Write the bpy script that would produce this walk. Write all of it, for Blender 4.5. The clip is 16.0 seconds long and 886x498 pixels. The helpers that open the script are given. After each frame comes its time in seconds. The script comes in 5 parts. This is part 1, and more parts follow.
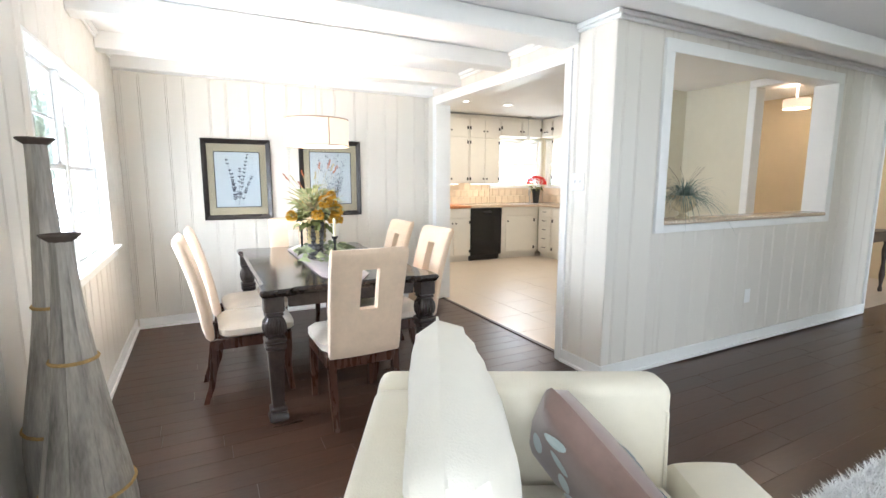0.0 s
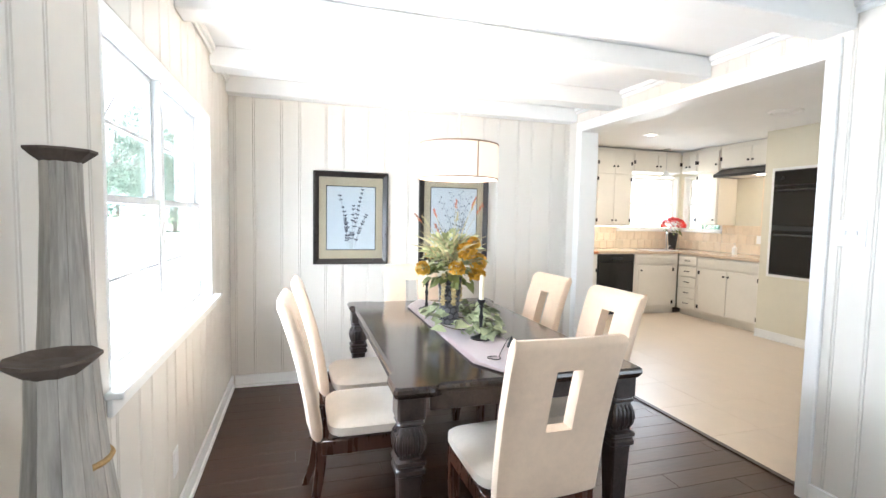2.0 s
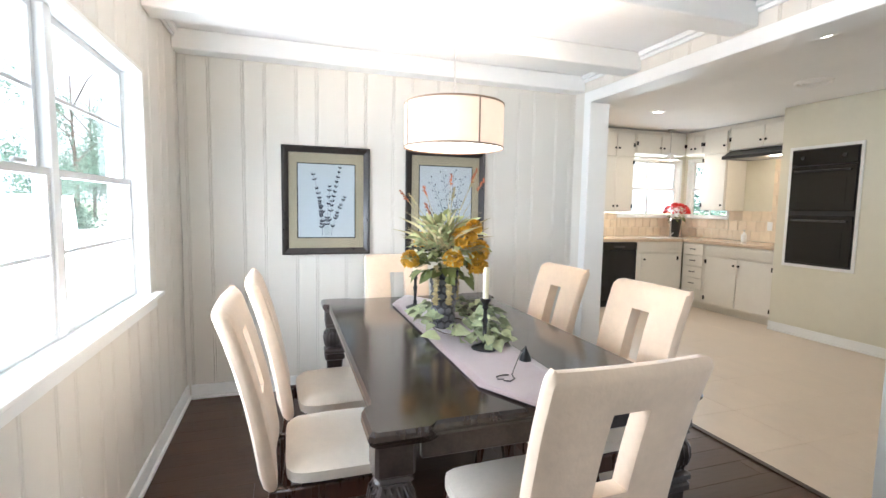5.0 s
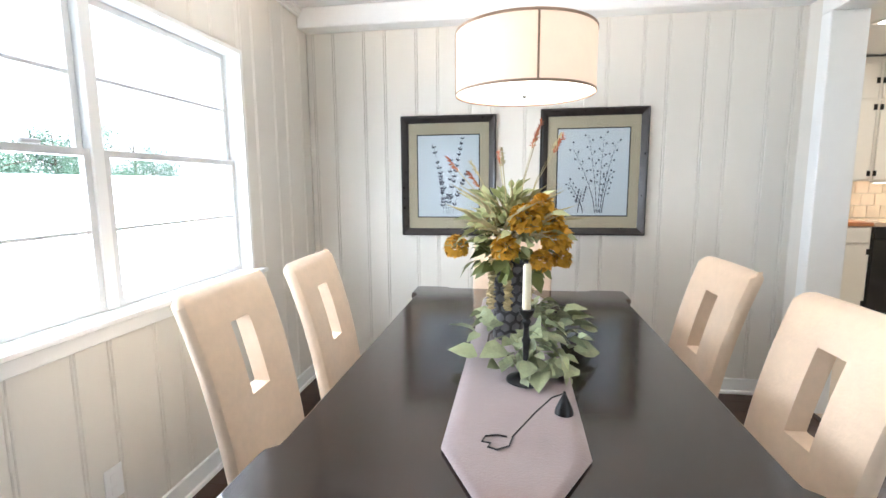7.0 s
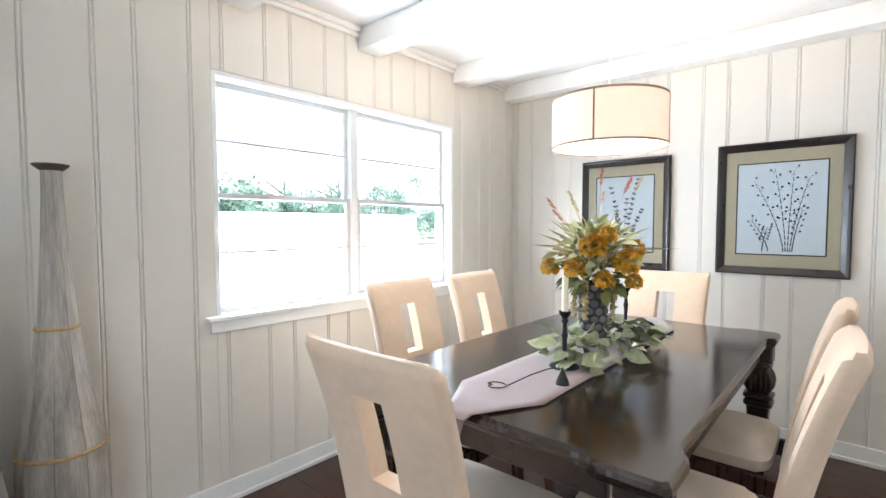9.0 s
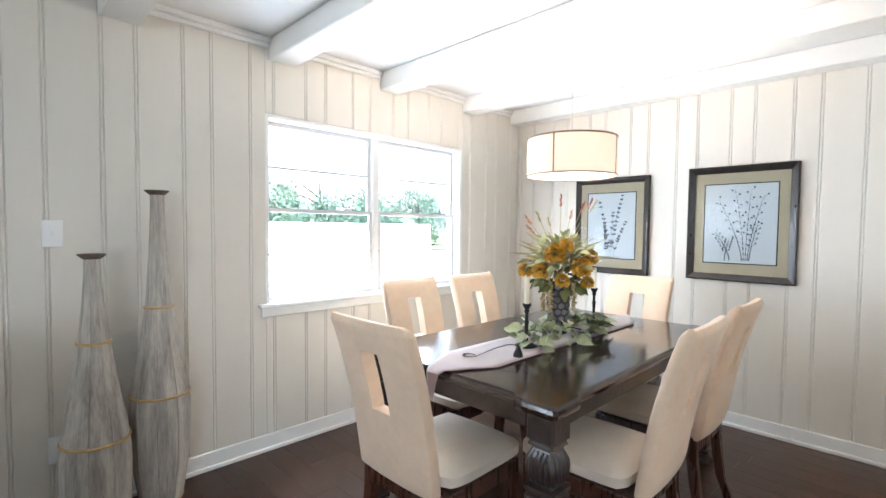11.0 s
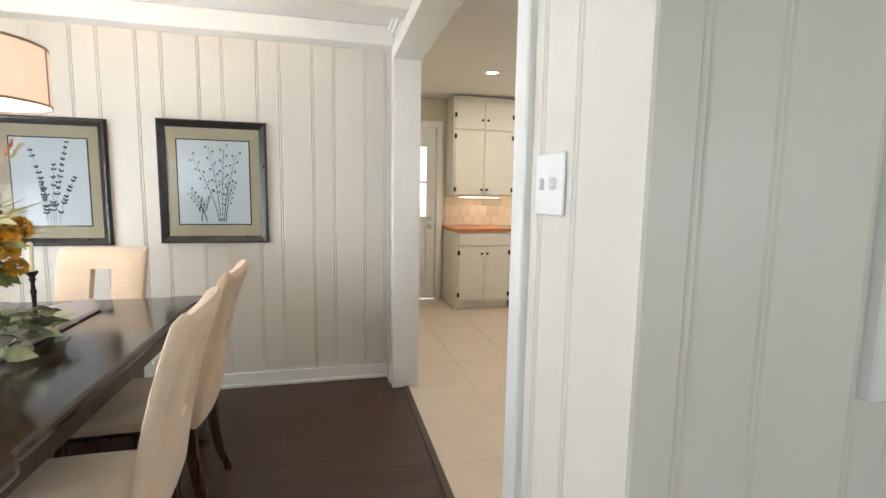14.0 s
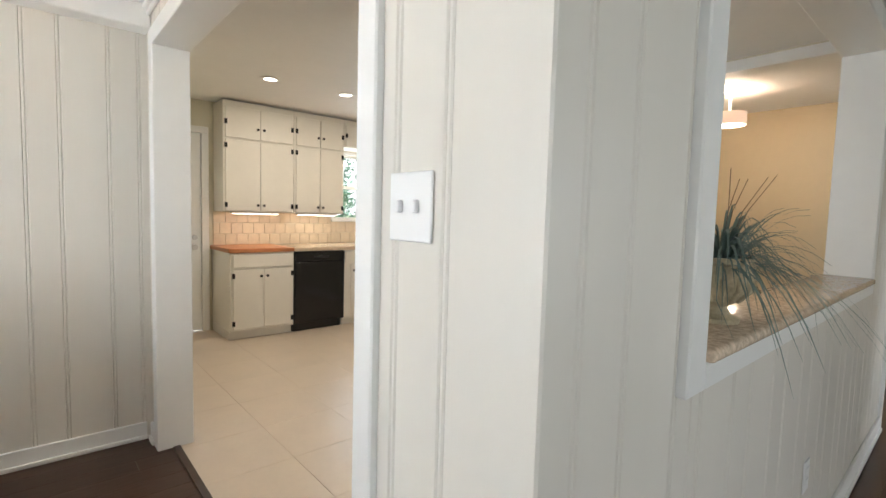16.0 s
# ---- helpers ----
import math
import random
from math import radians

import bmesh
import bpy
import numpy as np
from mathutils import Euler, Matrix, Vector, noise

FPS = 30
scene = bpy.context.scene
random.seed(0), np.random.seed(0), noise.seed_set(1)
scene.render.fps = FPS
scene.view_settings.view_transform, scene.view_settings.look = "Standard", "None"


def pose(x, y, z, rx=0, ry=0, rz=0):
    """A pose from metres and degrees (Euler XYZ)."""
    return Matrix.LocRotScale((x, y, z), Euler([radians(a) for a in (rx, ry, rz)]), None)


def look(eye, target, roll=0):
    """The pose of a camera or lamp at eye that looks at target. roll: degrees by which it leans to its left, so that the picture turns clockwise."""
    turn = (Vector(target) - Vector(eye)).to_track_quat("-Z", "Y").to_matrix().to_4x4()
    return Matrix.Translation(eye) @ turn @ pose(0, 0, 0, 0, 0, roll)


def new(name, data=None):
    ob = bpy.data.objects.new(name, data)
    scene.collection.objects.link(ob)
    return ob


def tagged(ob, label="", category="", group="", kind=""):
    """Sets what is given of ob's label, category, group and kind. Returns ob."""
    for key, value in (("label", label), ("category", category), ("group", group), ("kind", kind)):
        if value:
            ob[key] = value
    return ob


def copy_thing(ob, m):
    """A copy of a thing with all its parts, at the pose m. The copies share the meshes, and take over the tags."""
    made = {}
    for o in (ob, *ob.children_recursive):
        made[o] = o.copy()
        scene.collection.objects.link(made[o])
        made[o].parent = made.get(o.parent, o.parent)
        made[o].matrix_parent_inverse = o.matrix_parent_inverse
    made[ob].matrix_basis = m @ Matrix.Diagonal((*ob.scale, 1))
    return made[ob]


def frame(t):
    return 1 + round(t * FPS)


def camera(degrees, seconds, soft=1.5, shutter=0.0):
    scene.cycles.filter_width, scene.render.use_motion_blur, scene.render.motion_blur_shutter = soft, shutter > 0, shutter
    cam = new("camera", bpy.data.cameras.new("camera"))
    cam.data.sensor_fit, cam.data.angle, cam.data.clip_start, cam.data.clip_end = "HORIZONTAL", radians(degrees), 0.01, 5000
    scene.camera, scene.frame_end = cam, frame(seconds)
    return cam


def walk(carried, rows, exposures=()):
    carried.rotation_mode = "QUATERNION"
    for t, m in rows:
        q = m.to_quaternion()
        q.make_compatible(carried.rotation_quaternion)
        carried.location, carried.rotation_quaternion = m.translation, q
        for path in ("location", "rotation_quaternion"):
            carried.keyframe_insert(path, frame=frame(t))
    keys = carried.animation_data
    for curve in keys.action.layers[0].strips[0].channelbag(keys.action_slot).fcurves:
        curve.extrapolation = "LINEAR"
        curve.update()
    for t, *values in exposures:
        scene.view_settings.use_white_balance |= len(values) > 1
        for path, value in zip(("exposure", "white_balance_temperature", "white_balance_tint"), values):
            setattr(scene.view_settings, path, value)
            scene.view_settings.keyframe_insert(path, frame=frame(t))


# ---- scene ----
cam = camera(86.6, 16.0)
EXPOSURES = [(0, 2.07, 5950, 10), (2.4, 2.13, 5800, 10), (3.2, 1.82, 5800, 10), (7.0, 1.75, 5850, 10), (11.0, 1.93, 5800, 10), (14.0, 1.6, 6330, 10), (16.0, 1.55, 6320, 10)]
PATH = [
    (0, (2.983, 1.593, 1.32), (3.887, 3.353, 1.032), 0.1),
    (0.5, (2.926, 1.801, 1.34), (3.68, 3.639, 1.104), 0.4),
    (1, (2.877, 2.083, 1.344), (3.537, 3.96, 1.147), 0.7),
    (1.5, (2.886, 2.354, 1.336), (3.49, 4.255, 1.182), 1.0),
    (2, (2.917, 2.569, 1.35), (3.496, 4.478, 1.214), 1.1),
    (2.5, (2.95, 2.732, 1.325), (3.542, 4.639, 1.215), 0.8),
    (3, (2.952, 2.862, 1.332), (3.593, 4.753, 1.216), 0.7),
    (3.5, (2.953, 2.919, 1.306), (3.629, 4.798, 1.196), 0.8),
    (6, (3.3, 3.281, 1.292), (3.744, 5.215, 1.04), 0.5),
    (6.5, (3.51, 3.432, 1.279), (3.64, 5.409, 1.006), 0.4),
    (7, (3.73, 3.478, 1.275), (3.427, 5.436, 1.003), -0.4),
    (7.5, (3.943, 3.474, 1.282), (3.23, 5.325, 1.035), -0.8),
    (8, (4.153, 3.417, 1.254), (3.122, 5.122, 1.079), -1.3),
    (8.5, (4.342, 3.311, 1.248), (3.117, 4.888, 1.124), -0.8),
    (11, (5.004, 2.92, 1.289), (3.583, 4.326, 1.202), 0.6),
    (11.5, (5.042, 2.964, 1.302), (3.658, 4.404, 1.181), 0.2),
    (12, (4.958, 3.01, 1.278), (3.739, 4.59, 1.136), -0.4),
    (12.5, (4.876, 3.044, 1.291), (3.986, 4.825, 1.102), -0.6),
    (13, (4.845, 3.12, 1.299), (4.365, 5.048, 1.073), -0.1),
    (13.5, (4.858, 3.187, 1.289), (4.858, 5.173, 1.053), -0.3),
    (14, (4.871, 3.221, 1.29), (5.343, 5.151, 1.059), 0.9),
    (14.5, (4.773, 3.186, 1.28), (5.723, 4.937, 1.098), 1.9),
    (15, (4.734, 3.16, 1.304), (5.905, 4.772, 1.126), 1.8),
    (15.5, (4.754, 3.224, 1.306), (6.031, 4.754, 1.14), 1.7),
    (16, (4.802, 3.42, 1.299), (6.115, 4.922, 1.157), 1.6),
]
walk(cam, [(t, look(eye, target, roll)) for t, eye, target, roll in PATH], EXPOSURES)

# ---- world, sun, large lights ----
world = bpy.data.worlds.new("sky")
scene.world = world
world.use_nodes = True
wn = world.node_tree
sky = wn.nodes.new("ShaderNodeTexSky")
sky.sky_type, sky.sun_disc = "NISHITA", False
sky.sun_elevation, sky.sun_rotation = radians(58), radians(150)
sky.dust_density, sky.air_density = 7.0, 1.2
haze = wn.nodes.new("ShaderNodeMix")
haze.data_type = "RGBA"
haze.inputs[0].default_value = 0.65
haze.inputs[7].default_value = (8.5, 8.8, 9.0, 1)
wn.links.new(sky.outputs[0], haze.inputs[6])
wn.links.new(haze.outputs[2], wn.nodes["Background"].inputs[0])
wn.nodes["Background"].inputs[1].default_value = 0.15
sun_data = bpy.data.lights.new("sun", "SUN")
sun_data.energy, sun_data.angle, sun_data.color = 5.0, radians(0.5), (1.0, 0.95, 0.88)
sun = new("sun", sun_data)
sun.matrix_world = look((0, 0, 10), (-0.4, 0.7, 8.2))


def lamp_area(name, m, sx, sy, watts, color):
    d = bpy.data.lights.new(name, "AREA")
    d.shape, d.size, d.size_y, d.energy, d.color = "RECTANGLE", sx, sy, watts, color
    o = new(name, d)
    o.matrix_world = m
    return o


def lamp_point(name, at, watts, color, r=0.05):
    d = bpy.data.lights.new(name, "POINT")
    d.energy, d.color, d.shadow_soft_size = watts, color, r
    o = new(name, d)
    o.location = at
    return o


DAY = (0.87, 0.94, 1.0)
WARM = (1.0, 0.78, 0.56)
# The first three are added fill lamps; no windows are known there.
lamp_area("window_light_living", look((2.26, 0.2, 1.35), (4.6, 0.9, 1.45)), 2.0, 1.2, 18, DAY)
lamp_area("window_light_south", look((8.9, -2.9, 1.35), (5.0, 3, 1.35)), 2.6, 1.5, 5, DAY)
lamp_area("window_light_east", look((11.0, -1.2, 1.4), (2.4, 3.4, 1.3)), 2.4, 1.4, 60, DAY)
lamp_area("window_light_kitchen", look((8.2, 8.76, 1.62), (7.3, 6.0, 1.7)), 1.0, 0.7, 3.5, DAY)
lamp_area("window_light_low", look((2.14, 4.89, 1.10), (4.2, 4.89, 1.25)), 1.44, 0.44, 15, DAY)
lamp_area("window_light_sky", look((1.85, 4.89, 2.30), (3.4, 4.89, 0.9)), 1.4, 0.35, 12, DAY)


# ---- materials ----
def material(name, color, rough=0.5, metal=0.0, vary=0.0, scale=8.0, bump=0.0, bump_scale=60.0, stretch=(1, 1, 1),
             coat=0.0, emit=0.0, emit_color=None, spread=0.0, sheen=0.0, island=False, dark=None, spec=0.5):
    """A painted, wooden or woven surface: colour varied by two noises, relief, and a little spread from piece to piece."""
    m = bpy.data.materials.new(name)
    m.use_nodes = True
    nt = m.node_tree
    n, l = nt.nodes, nt.links
    b = n["Principled BSDF"]
    b.inputs["Base Color"].default_value = (*color, 1)
    b.inputs["Roughness"].default_value = rough
    b.inputs["Metallic"].default_value = metal
    b.inputs["Coat Weight"].default_value = coat
    b.inputs["Coat Roughness"].default_value = 0.12
    b.inputs["Sheen Weight"].default_value = sheen
    b.inputs["Specular IOR Level"].default_value = spec
    if emit:
        b.inputs["Emission Color"].default_value = (*(emit_color or color), 1)
        b.inputs["Emission Strength"].default_value = emit
    if vary or bump:
        co = n.new("ShaderNodeTexCoord")
        mp = n.new("ShaderNodeMapping")
        mp.inputs["Scale"].default_value = stretch
        l.new(co.outputs["Object"], mp.inputs[0])
        src = mp.outputs[0]
        if spread:
            oi = n.new("ShaderNodeNewGeometry") if island else n.new("ShaderNodeObjectInfo")
            rnd = oi.outputs["Random Per Island"] if island else oi.outputs["Random"]
            ad = n.new("ShaderNodeVectorMath")
            ad.operation = "MULTIPLY_ADD"
            cb = n.new("ShaderNodeCombineXYZ")
            for k in range(3):
                l.new(rnd, cb.inputs[k])
            l.new(cb.outputs[0], ad.inputs[0])
            ad.inputs[1].default_value = (37, 53, 71)
            l.new(src, ad.inputs[2])
            src = ad.outputs[0]
        n1 = n.new("ShaderNodeTexNoise")
        n1.inputs["Scale"].default_value, n1.inputs["Detail"].default_value = scale, 6
        l.new(src, n1.inputs["Vector"])
        n2 = n.new("ShaderNodeTexNoise")
        n2.inputs["Scale"].default_value, n2.inputs["Detail"].default_value = scale * 7, 4
        l.new(src, n2.inputs["Vector"])
        mix = n.new("ShaderNodeMath")
        mix.operation = "MULTIPLY_ADD"
        l.new(n2.outputs[0], mix.inputs[0])
        mix.inputs[1].default_value = 0.45
        l.new(n1.outputs[0], mix.inputs[2])
        out = mix.outputs[0]
        if spread:
            sp = n.new("ShaderNodeMath")
            sp.operation = "MULTIPLY_ADD"
            l.new(rnd, sp.inputs[0])
            sp.inputs[1].default_value = spread
            l.new(out, sp.inputs[2])
            out = sp.outputs[0]
        ramp = n.new("ShaderNodeMapRange")
        mid = 0.725 + spread / 2
        ramp.inputs["From Min"].default_value, ramp.inputs["From Max"].default_value = mid - 0.3 - spread / 2, mid + 0.3 + spread / 2
        l.new(out, ramp.inputs[0])
        cm = n.new("ShaderNodeMix")
        cm.data_type = "RGBA"
        lo = dark or tuple(c * (1 - vary) for c in color)
        hi = tuple(min(1, c * (1 + vary * 0.6)) for c in color)
        cm.inputs[6].default_value, cm.inputs[7].default_value = (*lo, 1), (*hi, 1)
        l.new(ramp.outputs[0], cm.inputs[0])
        l.new(cm.outputs[2], b.inputs["Base Color"])
        rr = n.new("ShaderNodeMapRange")
        rr.inputs["To Min"].default_value, rr.inputs["To Max"].default_value = max(0.02, rough - 0.08), min(1, rough + 0.08)
        l.new(n1.outputs[0], rr.inputs[0])
        l.new(rr.outputs[0], b.inputs["Roughness"])
        if bump:
            n3 = n.new("ShaderNodeTexNoise")
            n3.inputs["Scale"].default_value, n3.inputs["Detail"].default_value = bump_scale, 4
            l.new(src, n3.inputs["Vector"])
            bp = n.new("ShaderNodeBump")
            bp.inputs["Strength"].default_value, bp.inputs["Distance"].default_value = bump, 0.003
            l.new(n3.outputs[0], bp.inputs["Height"])
            l.new(bp.outputs[0], b.inputs["Normal"])
    return m


PANEL = material("panel_paint", (0.70, 0.665, 0.60), 0.42, vary=0.05, scale=1.5, bump=0.12, bump_scale=40, stretch=(1, 1, 0.15), spread=0.15)
PANEL_BACK = material("panel_groove_paint", (0.66, 0.625, 0.56), 0.5, vary=0.05, scale=3, bump=0.1)
PLASTER = material("kitchen_wall_paint", (0.68, 0.65, 0.53), 0.6, vary=0.05, scale=2, bump=0.2, bump_scale=120)
TAN = material("tan_wall_paint", (0.62, 0.50, 0.33), 0.6, vary=0.05, scale=2, bump=0.2, bump_scale=120)
WHITE = material("white_trim_paint", (0.82, 0.82, 0.80), 0.35, vary=0.03, scale=3, bump=0.06, bump_scale=30)
CEIL = material("ceiling_paint", (0.84, 0.84, 0.83), 0.7, vary=0.03, scale=3, bump=0.25, bump_scale=150)
CABINET = material("cabinet_paint", (0.80, 0.77, 0.70), 0.38, vary=0.04, scale=3, bump=0.08, bump_scale=25)
FLOORWOOD = material("dark_floor_wood", (0.062, 0.029, 0.017), 0.31, vary=0.45, scale=3.5, bump=0.22, bump_scale=22, stretch=(0.5, 2.2, 1), spread=0.2, spec=0.45)
FLOORTILE = material("cream_floor_tile", (0.66, 0.56, 0.45), 0.32, vary=0.07, scale=5, bump=0.05, bump_scale=30, spread=0.08)
GROUT = material("grout", (0.60, 0.51, 0.42), 0.8, vary=0.1, scale=20)
TABLEWOOD = material("espresso_table_wood", (0.030, 0.019, 0.015), 0.15, vary=0.6, scale=3, bump=0.10, bump_scale=14, stretch=(3, 0.4, 1), coat=0.35)
CARVED = material("worn_carved_wood", (0.045, 0.031, 0.026), 0.33, vary=0.7, scale=18, bump=0.4, bump_scale=60, coat=0.3)
CHAIRWOOD = material("cherry_chair_wood", (0.062, 0.021, 0.011), 0.28, vary=0.4, scale=10, bump=0.1, stretch=(4, 4, 0.5), coat=0.3)
SUEDE = material("cream_suede", (0.74, 0.565, 0.405), 0.85, vary=0.12, scale=6, bump=0.3, bump_scale=90, sheen=0.35)
SEATCLOTH = material("cream_seat_suede", (0.71, 0.62, 0.51), 0.85, vary=0.08, scale=7, bump=0.3, bump_scale=90, sheen=0.3)
SOFA = material("cream_sofa_cloth", (0.78, 0.72, 0.58), 0.9, vary=0.05, scale=6, bump=0.5, bump_scale=260, sheen=0.2)
CREAM = material("cream_cushion_cloth", (0.80, 0.76, 0.66), 0.9, vary=0.04, scale=6, bump=0.4, bump_scale=200, sheen=0.2)
RUG = material("white_shag", (0.80, 0.79, 0.77), 0.95, vary=0.1, scale=20)
RUNNER = material("mauve_runner_cloth", (0.235, 0.165, 0.16), 0.55, vary=0.12, scale=9, bump=0.3, bump_scale=200, sheen=0.5)
FRAMEBLACK = material("black_picture_frame", (0.022, 0.017, 0.015), 0.3, vary=0.4, scale=30, bump=0.1)
MAT = material("sage_tan_mat_board", (0.46, 0.40, 0.27), 0.8, vary=0.04, scale=30)
PAPER = material("pale_blue_print", (0.60, 0.66, 0.69), 0.7, vary=0.03, scale=12)
INK = material("print_ink", (0.05, 0.055, 0.075), 0.7)
METALBLACK = material("black_iron", (0.02, 0.02, 0.02), 0.4, metal=0.6)
BLACKGLOSS = material("black_appliance", (0.008, 0.008, 0.009), 0.12)
BLACKSAT = material("black_satin", (0.015, 0.015, 0.016), 0.35)
STEEL = material("brushed_nickel", (0.55, 0.54, 0.52), 0.3, metal=1.0)
PLATE = material("white_switch_plastic", (0.85, 0.85, 0.84), 0.3)
SHADE = material("linen_shade", (0.76, 0.56, 0.42), 0.9, vary=0.06, scale=20, emit=0.19, emit_color=(1.0, 0.70, 0.50))
SHADETRIM = material("shade_trim", (0.30, 0.20, 0.13), 0.8)
DIFFUSER = material("lamp_diffuser", (0.9, 0.88, 0.82), 0.6, emit=1.6, emit_color=(1.0, 0.93, 0.80))
BULB = material("recessed_lens", (0.9, 0.9, 0.85), 0.5, emit=4.0, emit_color=(1.0, 0.88, 0.70))
VASEWOOD = material("weathered_vase_wood", (0.47, 0.43, 0.375), 0.7, vary=0.7, scale=5, bump=0.8, bump_scale=25, stretch=(4, 4, 0.5), spread=0.2)
ROPE = material("jute_band", (0.50, 0.33, 0.13), 0.9, vary=0.3, scale=60, bump=0.8, bump_scale=200)
GRANITE = material("beige_granite", (0.64, 0.51, 0.38), 0.15, vary=0.5, scale=60, bump=0.03)
BUTCHER = material("butcher_block", (0.50, 0.20, 0.08), 0.4, vary=0.3, scale=6, stretch=(1, 8, 1))
TRAVERTINE = material("travertine_tile", (0.78, 0.66, 0.50), 0.5, vary=0.16, scale=12, bump=0.4, bump_scale=60, spread=0.35)
LEAFA = material("sage_leaf", (0.38, 0.40, 0.19), 0.6, vary=0.35, scale=12, spread=0.5, island=True)
VASEDARK = material("vase_mortar", (0.055, 0.052, 0.055), 0.8, vary=0.3, scale=20, bump=0.5)
LEAFC = material("pale_ivy_leaf", (0.34, 0.38, 0.21), 0.55, vary=0.75, scale=30, spread=0.6, island=True)
LEAFB = material("olive_leaf", (0.16, 0.18, 0.05), 0.55, vary=0.4, scale=12, spread=0.5, island=True)
GOLD = material("gold_petal", (0.62, 0.33, 0.02), 0.6, vary=0.4, scale=14, spread=0.5, island=True)
BERRY = material("cream_berry", (0.55, 0.44, 0.22), 0.5, vary=0.3, scale=30, spread=0.3, island=True)
RUST = material("rust_plume", (0.42, 0.11, 0.04), 0.7, vary=0.3, scale=20)
WHEAT = material("pale_grass", (0.45, 0.38, 0.20), 0.7, vary=0.3, scale=20)
RED = material("red_petal", (0.65, 0.02, 0.01), 0.5, vary=0.3, scale=20, spread=0.5, island=True)
STONE = material("grey_vase_stone", (0.15, 0.145, 0.15), 0.6, vary=0.5, scale=14, bump=0.6, spread=0.6, island=True)
WAX = material("cream_wax", (0.75, 0.68, 0.48), 0.45, emit=0.0)
GRASSBLUE = material("blue_green_blade", (0.12, 0.175, 0.155), 0.5, vary=0.5, scale=14, spread=0.7, island=True)
URN = material("distressed_urn", (0.55, 0.47, 0.31), 0.6, vary=0.5, scale=16, bump=0.4)
LAWN = material("lawn", (0.22, 0.27, 0.16), 0.9, vary=0.3, scale=3)
PAVE = material("pale_driveway", (0.72, 0.72, 0.70), 0.9, vary=0.1, scale=3)
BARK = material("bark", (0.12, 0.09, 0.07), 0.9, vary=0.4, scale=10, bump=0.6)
TREELEAF = material("tree_leaf", (0.12, 0.215, 0.16), 0.6, vary=0.4, scale=0.8, spread=0.6, island=True)
RENDERWALL = material("outer_wall", (0.5, 0.48, 0.44), 0.9, vary=0.1)
BLUECLOTH = material("pillow_brown_satin", (0.22, 0.14, 0.115), 0.45, vary=0.2, scale=8, sheen=0.4)
BLUESWIRL = material("pillow_blue_satin", (0.50, 0.60, 0.60), 0.4, vary=0.1, scale=8, sheen=0.3)


def glass_material(name="clear_glass", ior=1.45):
    m = bpy.data.materials.new(name)
    m.use_nodes = True
    n, l = m.node_tree.nodes, m.node_tree.links
    b = n["Principled BSDF"]
    b.inputs["Transmission Weight"].default_value = 1.0
    b.inputs["Roughness"].default_value = 0.0
    b.inputs["IOR"].default_value = ior
    return m


GLASS = glass_material()
PICGLASS = glass_material("low_glare_glass", 1.2)
THRESH = material("threshold_wood", (0.05, 0.028, 0.018), 0.35, vary=0.15, scale=6)
METALGREY = material("painted_sash", (0.62, 0.62, 0.61), 0.4, vary=0.1, scale=20)


# ---- mesh helpers ----
def link_mesh(name, bm, mat, parent=None, label="", smooth=False):
    me = bpy.data.meshes.new(name)
    bm.to_mesh(me)
    bm.free()
    me.materials.append(mat)
    if smooth:
        for p in me.polygons:
            p.use_smooth = p.area < 0.2
        me.set_sharp_from_angle(angle=radians(38))
    ob = new(name, me)
    if parent is not None:
        ob.parent = parent
    if label:
        tagged(ob, label)
    return ob


def part(name, bm, mat, parent, label="", smooth=True):
    return link_mesh(name, bm, mat, parent, label, smooth)


def thing(name, x, y, z, rz=0.0, label="", category="", group=""):
    e = new(name)
    e.empty_display_size = 0.1
    e.matrix_world = pose(x, y, z, 0, 0, rz)
    return tagged(e, label, category, group)


def structure(name, bm, mat, label="", smooth=False):
    return tagged(link_mesh(name, bm, mat, None, "", smooth), label, "", "", "structure")


def box(bm, a, b, bevel=0.0, seg=1):
    """A box from corner a to corner b, its edges rounded by bevel."""
    vs = [bm.verts.new((x, y, z)) for x in (a[0], b[0]) for y in (a[1], b[1]) for z in (a[2], b[2])]
    fs = [(0, 1, 3, 2), (4, 6, 7, 5), (0, 4, 5, 1), (2, 3, 7, 6), (0, 2, 6, 4), (1, 5, 7, 3)]
    faces = [bm.faces.new([vs[i] for i in f]) for f in fs]
    if bevel:
        es = list({e for f in faces for e in f.edges})
        bmesh.ops.bevel(bm, geom=es, offset=bevel, segments=seg, affect="EDGES", profile=0.5, clamp_overlap=True)
    return bm


def boxes(*items, bevel=0.0, seg=1):
    bm = bmesh.new()
    for a, b in items:
        box(bm, a, b, bevel, seg)
    return bm


def loft(bm, rings, cap=True):
    """Skin between rings of points, each of the same length."""
    rows = [[bm.verts.new(p) for p in r] for r in rings]
    for a, b in zip(rows, rows[1:]):
        for i in range(len(a)):
            j = (i + 1) % len(a)
            bm.faces.new((a[i], a[j], b[j], b[i]))
    if cap:
        bm.faces.new(rows[0][::-1])
        bm.faces.new(rows[-1])
    return bm


def lathe(bm, profile, seg=24, at=(0, 0, 0), cap=True):
    return loft(bm, [[(at[0] + r * math.cos(2 * math.pi * i / seg), at[1] + r * math.sin(2 * math.pi * i / seg), at[2] + z)
                      for i in range(seg)] for r, z in profile], cap)


